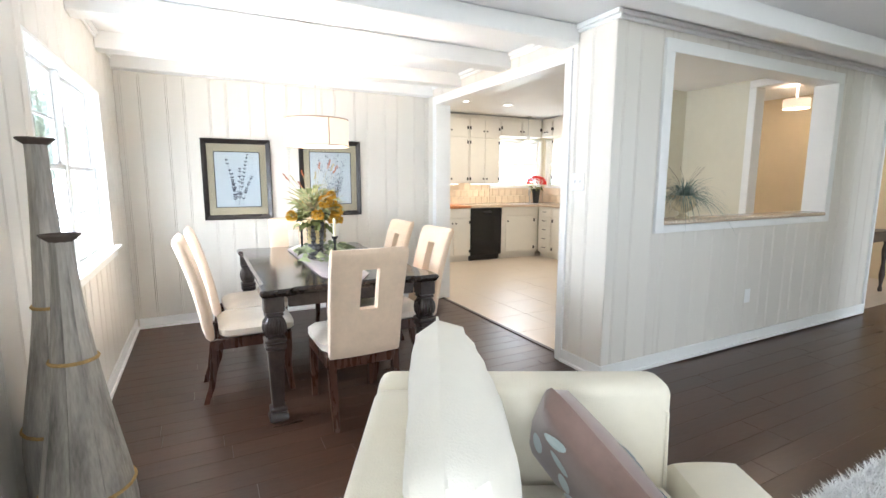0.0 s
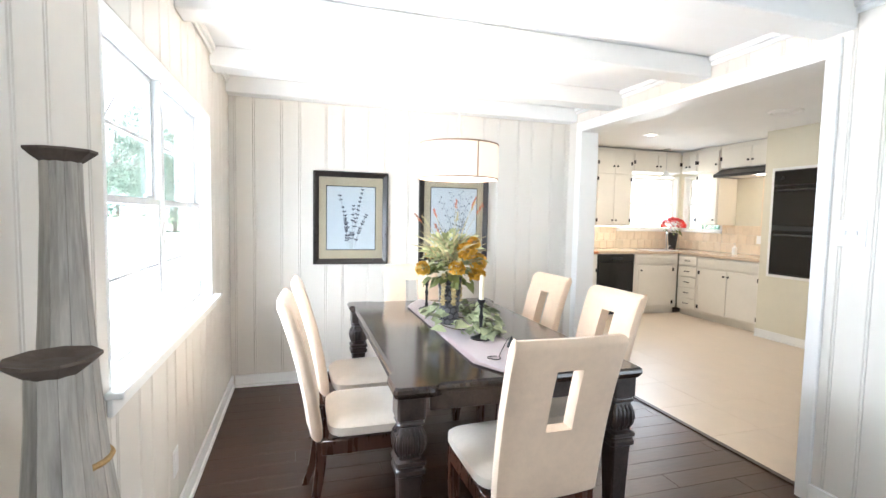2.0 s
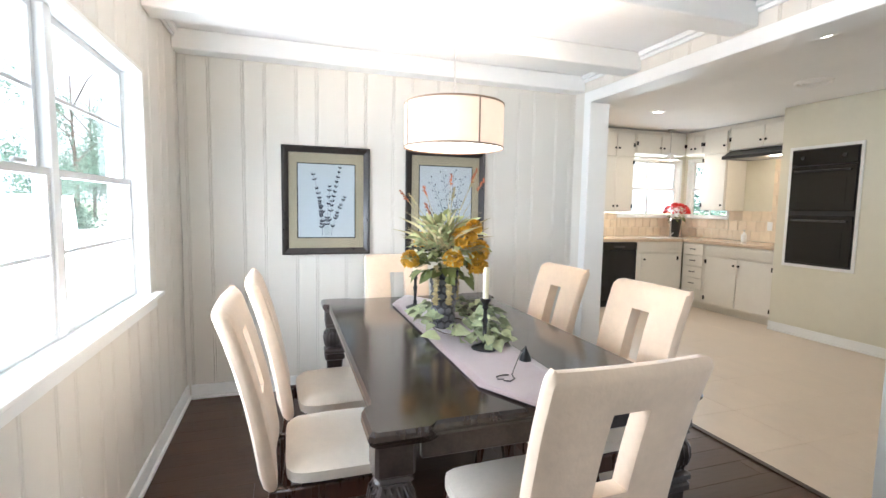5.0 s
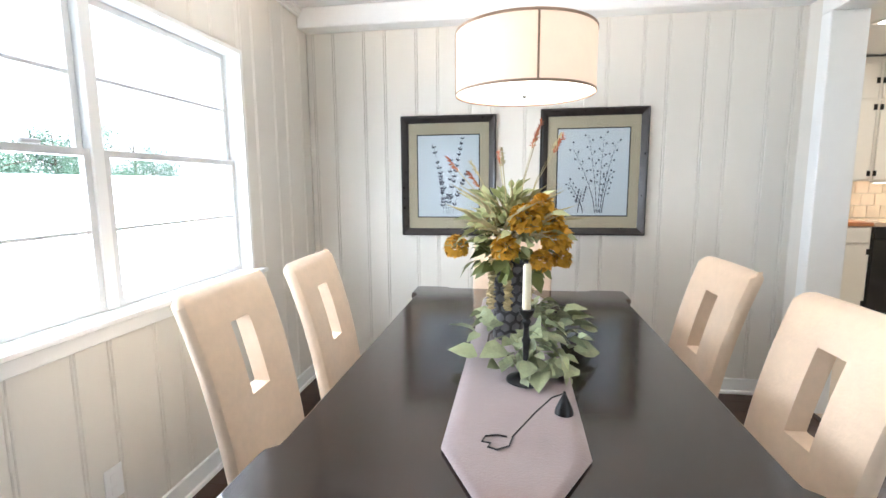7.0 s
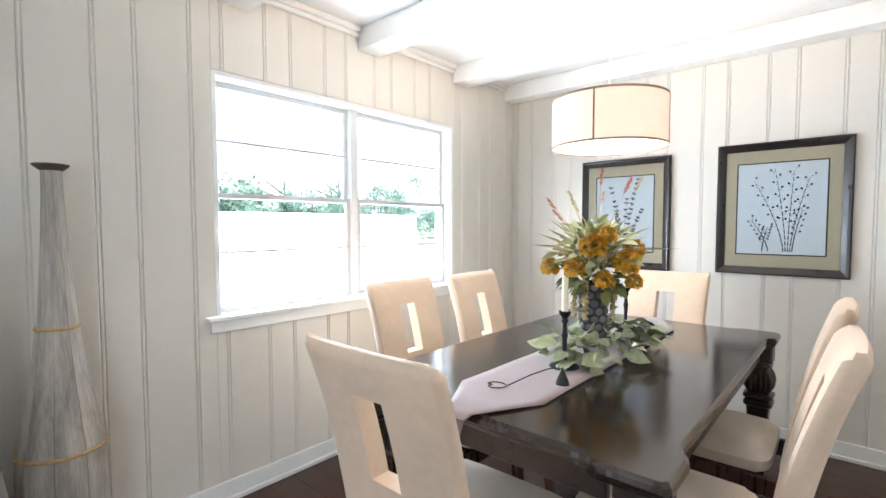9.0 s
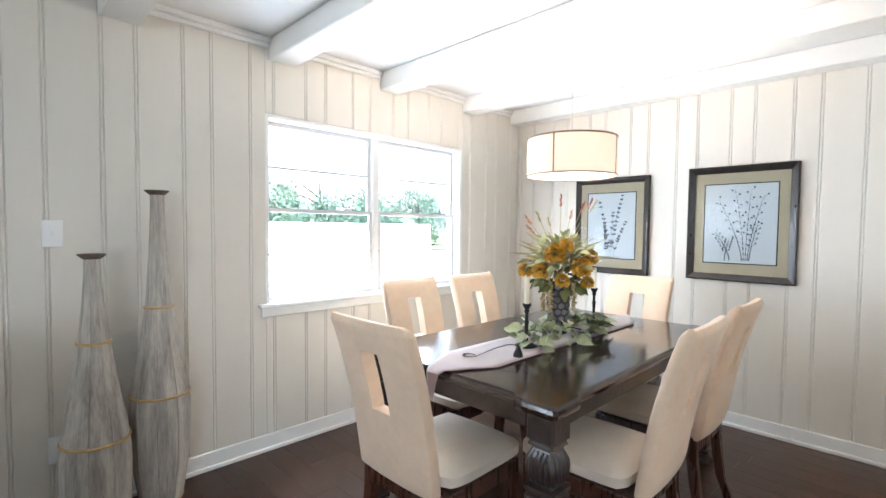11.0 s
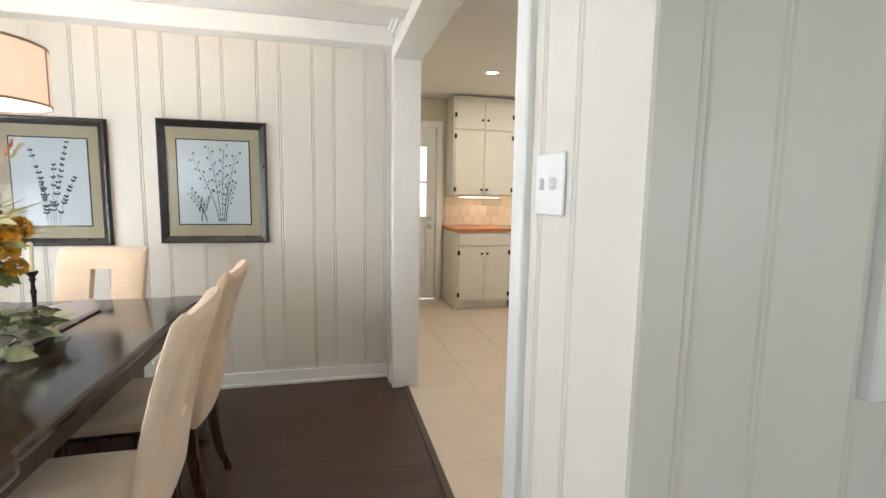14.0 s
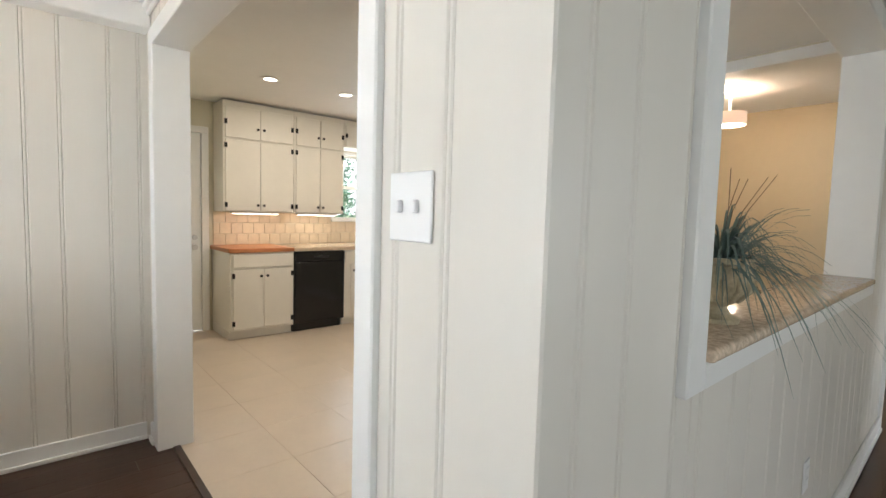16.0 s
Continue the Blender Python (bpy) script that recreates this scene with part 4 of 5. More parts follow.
plate("light_switch", XW + 0.001, 3.145, 1.25, 0.072, 0.115, 90, "white toggle switch plate on the panelled wall", "single")
plate("power_socket", XW + 0.001, 3.15, 0.31, 0.072, 0.115, 90, "white outlet plate low on the panelled wall", "socket")
plate("power_socket", XW + 0.001, 4.755, 0.285, 0.072, 0.115, 90, "white outlet plate below the window", "socket")
plate("light_switch", XE - 0.001, 4.06, 1.312, 0.116, 0.118, -90, "white double switch plate beside the kitchen opening", "double")
plate("power_socket", 6.88, YC - 0.001, 0.40, 0.072, 0.115, 0, "white outlet plate under the serving window", "socket")


# ---- kitchen ----
YF = 8.2
XF = 8.22


def knob(parent, p, n):
    """A small dark knob at p whose face looks along n."""
    v = Vector(n)
    bm = bmesh.new()
    tube(bm, [Vector(p), Vector(p) + v * 0.014], 0.006, 8)
    tube(bm, [Vector(p) + v * 0.014, Vector(p) + v * 0.024], 0.014, 10)
    part("knob", bm, METALBLACK, parent)


def hinge(parent, p, n, h=0.05):
    v, s = Vector(n), Vector((-n[1], n[0], 0))
    a, b = Vector(p) - s * 0.013 - Vector((0, 0, h / 2)), Vector(p) + s * 0.013 + v * 0.007 + Vector((0, 0, h / 2))
    part("hinge", boxes((tuple(min(q) for q in zip(a, b)), tuple(max(q) for q in zip(a, b)))), METALBLACK, parent)


def cabinet(name, x, y, rz, w, d, z0, z1, doors, label, group="", toe=0.0, slats=False, back_gap=0.003):
    """A cabinet whose front lies at local y = 0 looking to -y. doors: (x0, x1, z0, z1, kind), kind in door_l, door_r, drawer, panel."""
    t = thing(name, x, y, 0, rz, label, "cabinet", group)
    items = [((0, 0, z0 + toe), (w, d - back_gap, z1))]
    if toe:
        items.append(((0, 0.06, 0), (w, d - back_gap, toe)))
    body = part("body", boxes(*items, bevel=0.002), CABINET, t)
    for x0, x1, a, b, kind in doors:
        bm = boxes(((x0, -0.018, a), (x1, -0.001, b)), bevel=0.004)
        if kind == "panel":
            panel = part("front_panel", bm, CABINET, t)
            if slats:
                k = a + 0.02
                while k < b - 0.015:
                    part("slat", boxes(((x0 + 0.02, -0.024, k), (x1 - 0.02, -0.0182, k + 0.008)), bevel=0.002), CABINET, panel)
                    k += 0.02
            continue
        dr = part("drawer" if kind == "drawer" else "door", bm, CABINET, t)
        cx, cz = (x0 + x1) / 2, (a + b) / 2
        if kind == "drawer":
            bm = bmesh.new()
            tube(bm, [(cx - 0.04, -0.018, cz), (cx - 0.035, -0.035, cz), (cx + 0.035, -0.035, cz), (cx + 0.04, -0.018, cz)], 0.005, 8)
            part("pull", bm, METALBLACK, dr)
        else:
            s = kind[-1]
            low = a > 1.0 and b - a > 0.4
            kz = a + 0.06 if low else (b - 0.07 if b < 1.2 else cz - 0.05)
            knob(dr, (x1 - 0.03 if s == "l" else x0 + 0.03, -0.018, kz), (0, -1, 0))
            hx = x0 + 0.004 if s == "l" else x1 - 0.004
            for hz in ((a + 0.06, b - 0.06) if b - a > 0.4 else (cz,)):
                hinge(dr, (hx, -0.018, hz), (0, -1, 0))
    return t


BX0, BX1, DX1 = 6.24, 6.88, 7.48
cabinet("base_cabinet", BX0, YF, 0, BX1 - BX0, YK - YF, 0, 0.875, [(0.02, BX1 - BX0 - 0.02, 0.73, 0.86, "panel"), (0.02, 0.318, 0.115, 0.71, "door_l"), (0.322, BX1 - BX0 - 0.02, 0.115, 0.71, "door_r")],
        "cream painted base cabinet with two doors beside the dishwasher", "kitchen base cabinets", 0.09)


def dishwasher():
    t = thing("dishwasher", BX1 + 0.005, YF, 0, 0, "black dishwasher between cream cabinets", "dishwasher")
    w = DX1 - BX1 - 0.01
    part("body", boxes(((0, 0.0, 0.09), (w, 0.55, 0.872)), ((0.01, 0.05, 0.0), (w - 0.01, 0.5, 0.09))), BLACKSAT, t)
    part("door", boxes(((0.002, -0.024, 0.10), (w - 0.002, -0.001, 0.76)), bevel=0.005), BLACKGLOSS, t)
    part("control_panel", boxes(((0.002, -0.028, 0.765), (w - 0.002, -0.001, 0.868)), bevel=0.005), BLACKGLOSS, t)
    part("handle", boxes(((w * 0.35, -0.036, 0.80), (w * 0.65, -0.028, 0.825)), bevel=0.003), BLACKSAT, t)


dishwasher()
cabinet("sink_cabinet", DX1 + 0.002, YF, -5, 0.72, 0.55, 0, 0.875, [(0.01, 0.71, 0.73, 0.86, "panel"), (0.08, 0.64, 0.115, 0.71, "door_r")],
        "cream painted sink cabinet with a louvred panel under the corner window", "kitchen base cabinets", 0.09, True)
cabinet("drawer_cabinet", XF, 8.135, -90, 0.36, XK - XF, 0, 0.875, [(0.02, 0.34, 0.115 + k * 0.152, 0.115 + k * 0.152 + 0.138, "drawer") for k in range(5)],
        "cream painted cabinet with five drawers", "kitchen base cabinets", 0.09)
cabinet("base_cabinet", XF, 7.772, -90, 0.94, XK - XF, 0, 0.875, [(0.02, 0.92, 0.73, 0.86, "panel"), (0.02, 0.467, 0.115, 0.71, "door_l"), (0.473, 0.92, 0.115, 0.71, "door_r")],
        "cream painted double base cabinet with a louvred panel under the hob", "kitchen base cabinets", 0.09, True)

part("slab", boxes(((-0.02, -0.025, 0), (BX1 - BX0, YK - YF - 0.003, 0.04)), bevel=0.005), BUTCHER,
     thing("butcher_block", BX0, YF, 0.877, 0, "orange butcher block worktop beside the dishwasher", "worktop"))
wt = thing("worktop", BX1 + 0.002, YF, 0.877, 0, "beige granite worktop running round the kitchen corner", "worktop")
bm = bmesh.new()
a0 = BX1 + 0.002
out = [(0, -0.025), (0.60, -0.025), (XF - 0.03 - a0, 8.12 - YF), (XF - 0.03 - a0, 6.825 - YF), (XK - 0.003 - a0, 6.825 - YF), (XK - 0.003 - a0, YK - 0.003 - YF), (0, YK - 0.003 - YF)]
loft(bm, [[(x, y, 0.0) for x, y in out], [(x, y, 0.036) for x, y in out]])
part("slab", bm, GRANITE, wt, "", False)

UD = 0.33
for k, (x0, x1) in enumerate(((6.26, 7.00), (7.003, 7.62))):
    w = x1 - x0
    cabinet("wall_cabinet", x0, YK - UD, 0, w, UD, 1.28, 2.40,
            [(0.02, w / 2 - 0.002, 1.29, 2.01, "door_l"), (w / 2 + 0.002, w - 0.02, 1.29, 2.01, "door_r"), (0.02, w / 2 - 0.002, 2.03, 2.34, "door_l"), (w / 2 + 0.002, w - 0.02, 2.03, 2.34, "door_r")],
            "tall cream painted wall cabinet with black hinges", "kitchen wall cabinets")
cabinet("wall_cabinet", 7.623, YK - UD, 0, 0.88, UD, 2.08, 2.40, [(0.02, 0.438, 2.09, 2.34, "door_l"), (0.442, 0.86, 2.09, 2.34, "door_r")],
        "short cream painted cabinet over the corner window", "kitchen wall cabinets")
cabinet("wall_cabinet", XK - UD, 8.485, -90, 0.30, UD, 2.08, 2.40, [(0.01, 0.148, 2.09, 2.34, "door_l"), (0.152, 0.29, 2.09, 2.34, "door_r")],
        "short cream painted cabinet over the corner window", "kitchen wall cabinets")
cabinet("wall_cabinet", XK - UD, 8.182, -90, 0.39, UD, 1.31, 2.41, [(0.015, 0.375, 1.32, 2.05, "door_l"), (0.015, 0.375, 2.07, 2.35, "door_l")],
        "narrow cream painted wall cabinet beside the hood", "kitchen wall cabinets")
cabinet("wall_cabinet", XK - UD, 7.789, -90, 0.96, UD, 2.085, 2.41, [(0.02, 0.478, 2.095, 2.35, "door_l"), (0.482, 0.94, 2.095, 2.35, "door_r")],
        "cream painted cabinet over the black range hood", "kitchen wall cabinets")


# Added to brighten the tiles; no fixture is seen, guessed from their glow.
def added_strip_light(x, y, w):
    t = thing("under_cabinet_light", x, y, 1.279, 0, "added slim white strip light under the cream wall cabinets", "strip light", "under cabinet lights")
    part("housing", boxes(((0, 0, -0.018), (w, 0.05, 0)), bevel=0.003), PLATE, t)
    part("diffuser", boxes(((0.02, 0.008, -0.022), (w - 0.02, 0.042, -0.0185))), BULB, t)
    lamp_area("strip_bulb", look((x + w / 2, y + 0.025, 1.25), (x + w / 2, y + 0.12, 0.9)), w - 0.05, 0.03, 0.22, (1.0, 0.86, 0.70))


added_strip_light(6.35, YK - UD + 0.03, 0.5)
added_strip_light(7.06, YK - UD + 0.03, 0.5)


def hood():
    t = thing("range_hood", XK - 0.46, 7.78, 1.965, -90, "black range hood with a lit lamp", "range hood")
    bm = bmesh.new()
    sec = [(-0.0, 0.0), (-0.0, 0.035), (0.13, 0.107), (0.455, 0.107), (0.455, 0.0)]
    loft(bm, [[(0.0, y, z) for y, z in sec], [(0.94, y, z) for y, z in sec]])
    part("shell", bm, BLACKSAT, t, "", False)
    part("lamp_lens", boxes(((0.60, 0.06, -0.006), (0.76, 0.13, -0.001))), BULB, t)
    part("filter", boxes(((0.15, 0.05, -0.004), (0.55, 0.38, -0.001))), STEEL, t)


hood()
lamp_point("hood_bulb", (XK - 0.30, 7.15, 1.93), 1.6, WARM, 0.04)


def oven():
    t = thing("double_oven", 8.15, 6.69, 0, -90, "built-in black glass double oven in the pale wall", "oven")
    w = 0.63
    part("surround", boxes(((-0.03, -0.012, 0.73), (0.0, -0.001, 1.98)), ((w, -0.012, 0.73), (w + 0.03, -0.001, 1.98)), ((0, -0.012, 1.95), (w, -0.001, 1.98)), ((0, -0.012, 0.73), (w, -0.001, 0.76)), bevel=0.002), WHITE, t)
    part("body", boxes(((0.001, -0.010, 0.761), (w - 0.001, -0.001, 1.949))), BLACKSAT, t)
    for a, b in ((0.78, 1.27), (1.32, 1.77)):
        d = part("door", boxes(((0.01, -0.03, a), (w - 0.01, -0.011, b)), bevel=0.006), BLACKGLOSS, t)
        part("glass_window", boxes(((0.09, -0.033, a + 0.08), (w - 0.09, -0.031, b - 0.12)), bevel=0.001), BLACKGLOSS, d)
        bm = bmesh.new()
        tube(bm, [(0.07, -0.03, b - 0.05), (0.07, -0.065, b - 0.05), (w - 0.07, -0.065, b - 0.05), (w - 0.07, -0.03, b - 0.05)], 0.009, 8)
        part("handle", bm, BLACKSAT, d)
    part("control_panel", boxes(((0.01, -0.03, 1.785), (w - 0.01, -0.011, 1.94)), bevel=0.004), BLACKGLOSS, t)
    for k in range(2):
        part("dial", lathe(bmesh.new(), [(0.016, 0), (0.016, 0.014), (0.012, 0.018)], 14), BLACKSAT, t).matrix_basis = pose(0.12 + 0.39 * k, -0.03, 1.86, 90, 0, 0)


oven()
trim("baseboard_oven", base_run((8.147, 5.61), (8.147, 6.815), (-1, 0)))


def corner_window(name, x, y, rz, w, label):
    """A two-light window, drawn along local x, its face to -y."""
    t = structure(name, boxes(((0, -0.012, 1.21), (0.035, 0.12, 2.07)), ((w - 0.035, -0.012, 1.21), (w, 0.12, 2.07)), ((0.035, -0.012, 2.035), (w - 0.035, 0.12, 2.07)),
                              ((0.0, -0.03, 1.185), (w, 0.12, 1.209)), bevel=0.002), WHITE, label)
    t.matrix_basis = pose(x, y, 0, 0, 0, rz)
    for z0, z1, yy in ((1.21, 1.63, 0.05), (1.61, 2.035, 0.075)):
        s = part("sash", boxes(((0.035, yy, z0), (0.065, yy + 0.024, z1)), ((w - 0.065, yy, z0), (w - 0.035, yy + 0.024, z1)), ((0.065, yy, z0), (w - 0.065, yy + 0.024, z0 + 0.03)),
                               ((0.065, yy, z1 - 0.03), (w - 0.065, yy + 0.024, z1)), ((w / 2 - 0.01, yy + 0.002, z0 + 0.03), (w / 2 + 0.01, yy + 0.022, z1 - 0.03))), WHITE, t)
        for u, v in ((0.065, w / 2 - 0.01), (w / 2 + 0.01, w - 0.065)):
            g = part("pane", boxes(((u, yy + 0.01, z0 + 0.03), (v, yy + 0.014, z1 - 0.03))), GLASS, s)
            g.visible_shadow = False


corner_window("window_kitchen_north", 7.632, YK, 0, 1.156, "white double hung kitchen window at the corner")
corner_window("window_kitchen_east", XK, 8.758, -90, 0.756, "white double hung kitchen window at the corner")


def faucet():
    t = thing("faucet", 8.19, 8.36, 0.914, 0, "nickel gooseneck faucet on the granite worktop", "faucet")
    bm = bmesh.new()
    tube(bm, [(0, 0, 0), (0, 0, 0.20)] + [(-0.05 + 0.05 * math.cos(a), -0.05 + 0.05 * math.cos(a), 0.20 + 0.07 * math.sin(a)) for a in [k * math.pi / 10 for k in range(1, 11)]] + [(-0.10, -0.10, 0.15)], 0.011, 10)
    part("spout", bm, STEEL, t)
    part("base", lathe(bmesh.new(), [(0.028, 0), (0.028, 0.008), (0.016, 0.03)], 16), STEEL, t)
    part("lever", tube(bmesh.new(), [(0.015, 0, 0.04), (0.07, 0.01, 0.07)], 0.006, 8), STEEL, t)


faucet()
sink = thing("sink", 8.06, 8.26, 0.9, 0, "steel sink set in the granite worktop", "sink")
part("basin_rim", boxes(((-0.26, -0.06, 0.014), (0.26, -0.045, 0.018)), ((-0.26, 0.3, 0.014), (0.26, 0.315, 0.018)), ((-0.26, -0.045, 0.014), (-0.245, 0.3, 0.018)), ((0.245, -0.045, 0.014), (0.26, 0.3, 0.018))), STEEL, sink)
part("basin", boxes(((-0.245, -0.045, 0.0135), (0.245, 0.3, 0.0155))), STEEL, sink)


def red_flowers():
    x, y = 8.50, 8.58
    t = thing("flower_pot", x, y, 0.914, 0, "dark bucket of red flowers by the kitchen window", "flower pot")
    part("pot", lathe(bmesh.new(), [(0.05, 0), (0.075, 0.25), (0.08, 0.26), (0.07, 0.26)], 18), BLACKSAT, t)
    bm = bmesh.new()
    for k in range(150):
        a, e = random.uniform(0, 6.28), random.uniform(-0.2, 1.5)
        d = Vector((math.cos(a) * math.cos(e) * 1.25, math.sin(a) * math.cos(e) * 1.25, math.sin(e) * 0.75))
        leaf(bm, Vector((0, 0, 0.37)) + d * 0.11, d, 0.055, 0.9, 0.3)
    part("petals", bm, RED, t, "red blooms")
    bm = bmesh.new()
    spray(bm, 40, 0, 0, 0.28, 0.10, -0.4, 0.4, 0.06, 0.6)
    part("foliage", bm, LEAFB, t)


red_flowers()


def small_pendant():
    t = thing("sink_pendant", 8.15, 8.40, 0, 0, "small glass cone pendant over the kitchen sink", "pendant lamp")
    zc = ZK - 0.001
    part("canopy", lathe(bmesh.new(), [(0.05, zc), (0.05, zc - 0.012), (0.01, zc - 0.02)], 18), STEEL, t)
    part("rod", tube(bmesh.new(), [(0, 0, zc - 0.01), (0, 0, 2.09)], 0.004, 6), STEEL, t)
    part("shade", lathe(bmesh.new(), [(0.02, 2.10), (0.035, 2.06), (0.11, 2.005), (0.11, 2.00), (0.035, 2.053)], 24, cap=False), PLATE, t)
    part("bulb", lathe(bmesh.new(), [(0.008, 2.06), (0.028, 2.035), (0.028, 2.02), (0.01, 2.005)], 12), BULB, t)


small_pendant()
lamp_point("sink_bulb", (8.15, 8.40, 1.98), 2, WARM, 0.04)


def soap():
    t = thing("soap_dispenser", 8.58, 7.54, 0.914, 0, "white soap bottle on the granite worktop", "soap dispenser")
    part("bottle", lathe(bmesh.new(), [(0.03, 0), (0.032, 0.01), (0.032, 0.09), (0.015, 0.11), (0.012, 0.125)], 16), PLATE, t)
    part("pump", tube(bmesh.new(), [(0, 0, 0.12), (0, 0, 0.15), (-0.03, 0, 0.152)], 0.005, 8), STEEL, t)


soap()
part("cover", boxes(((-0.035, -0.005, -0.055), (0.035, -0.001, 0.055)), bevel=0.002), PLATE, thing("power_socket", XK - 0.016, 7.4, 1.12, -90, "white outlet on the tiled kitchen wall", "power socket"))

for k, (x, y) in enumerate(((6.36, 7.50), (7.08, 7.50), (6.27, 5.24))):
    zc = ZK - 0.0005
    t = thing("ceiling_downlight", x, y, zc, 0, "lit recessed downlight in the kitchen ceiling", "downlight", "kitchen downlights")
    part("trim_ring", lathe(bmesh.new(), [(0.055, -0.001), (0.085, -0.001), (0.085, -0.005), (0.055, -0.009)], 28, cap=False), PLATE, t)
    part("lens", lathe(bmesh.new(), [(0.001, -0.003), (0.055, -0.003), (0.055, -0.0015), (0.001, -0.0015)], 24), BULB, t)
    lamp_area("downlight_bulb", look((x, y, zc - 0.012), (x, y + 0.001, 0)), 0.09, 0.09, 2.6, (1.0, 0.86, 0.70))
t = thing("ceiling_vent", 7.35, 6.0, ZK - 0.0005, 0, "white round air vent in the kitchen ceiling", "vent")
for r in (0.05, 0.09, 0.13):
    part("ring", lathe(bmesh.new(), [(r - 0.02, -0.001), (r + 0.012, -0.001), (r + 0.012, -0.006), (r - 0.006, -0.016), (r - 0.02, -0.004)], 28, cap=False), PLATE, t)


def kitchen_door():
    x0, x1, z1 = 5.44, 6.14, 2.08
    trim("kitchen_door_casing", boxes(((x1, YK - 0.018, 0), (x1 + 0.07, YK + 0.1, z1)), ((x0 - 0.03, YK - 0.018, z1), (x1 + 0.07, YK + 0.1, z1 + 0.07)), bevel=0.004))
    t = structure("door_kitchen", boxes(((x0, YK + 0.01, 0.01), (x0 + 0.11, YK + 0.05, z1 - 0.003)), ((x1 - 0.114, YK + 0.01, 0.01), (x1 - 0.003, YK + 0.05, z1 - 0.003)),
                                        ((x0 + 0.11, YK + 0.01, 1.85), (x1 - 0.114, YK + 0.05, z1 - 0.003)), ((x0 + 0.11, YK + 0.01, 0.01), (x1 - 0.114, YK + 0.05, 0.22)),
                                        ((x0 + 0.11, YK + 0.01, 0.88), (x1 - 0.114, YK + 0.05, 1.02)), ((x0 + 0.11, YK + 0.025, 0.22), (x1 - 0.114, YK + 0.04, 0.88)), bevel=0.003), WHITE,
                  "white half-glazed kitchen back door")
    part("glazing_bar", boxes(((x0 + 0.111, YK + 0.02, 1.42), (x1 - 0.115, YK + 0.04, 1.445))), WHITE, t)
    for a, b in ((1.021, 1.419), (1.446, 1.849)):
        part("pane", boxes(((x0 + 0.111, YK + 0.028, a), (x1 - 0.115, YK + 0.032, b))), GLASS, t).visible_shadow = False
    for z in (0.42, 0.64):
        part("panel_rail", boxes(((x0 + 0.111, YK + 0.012, z), (x1 - 0.115, YK + 0.024, z + 0.05)), bevel=0.003), WHITE, t)
    for z, r in ((1.0, 0.026), (0.90, 0.032)):
        k = part("door_knob" if r > 0.03 else "deadbolt", lathe(bmesh.new(), [(r, 0), (r, 0.006), (r * 0.4, 0.012), (r * 0.4, 0.03), (r * 0.9, 0.04), (r * 0.8, 0.055)], 16), STEEL, t)
        k.matrix_basis = pose(x1 - 0.07, YK + 0.009, z, 90, 0, 0)


kitchen_door()


# ---- hall beyond the serving window ----
def flush_lamp():
    x, y, zc = 10.0, 5.14, ZH - 0.001
    t = thing("flush_ceiling_lamp", x, y, zc, 0, "small lit drum ceiling lamp in the tan hall", "ceiling lamp")
    part("canopy", lathe(bmesh.new(), [(0.06, 0), (0.06, -0.012), (0.012, -0.02), (0.012, -0.20)], 20), PLATE, t)
    part("shade", lathe(bmesh.new(), [(0.15, -0.34), (0.15, -0.22), (0.147, -0.22), (0.147, -0.34)], 32, cap=False), SHADE, t)
    part("diffuser", lathe(bmesh.new(), [(0.001, -0.338), (0.146, -0.338), (0.146, -0.335), (0.001, -0.335)], 32), DIFFUSER, t)
    lamp_point("hall_bulb", (x, y, zc - 0.12), 6, WARM, 0.05)
    lamp_point("hall_bulb_low", (x, y, zc - 0.40), 4, WARM, 0.08)


flush_lamp()


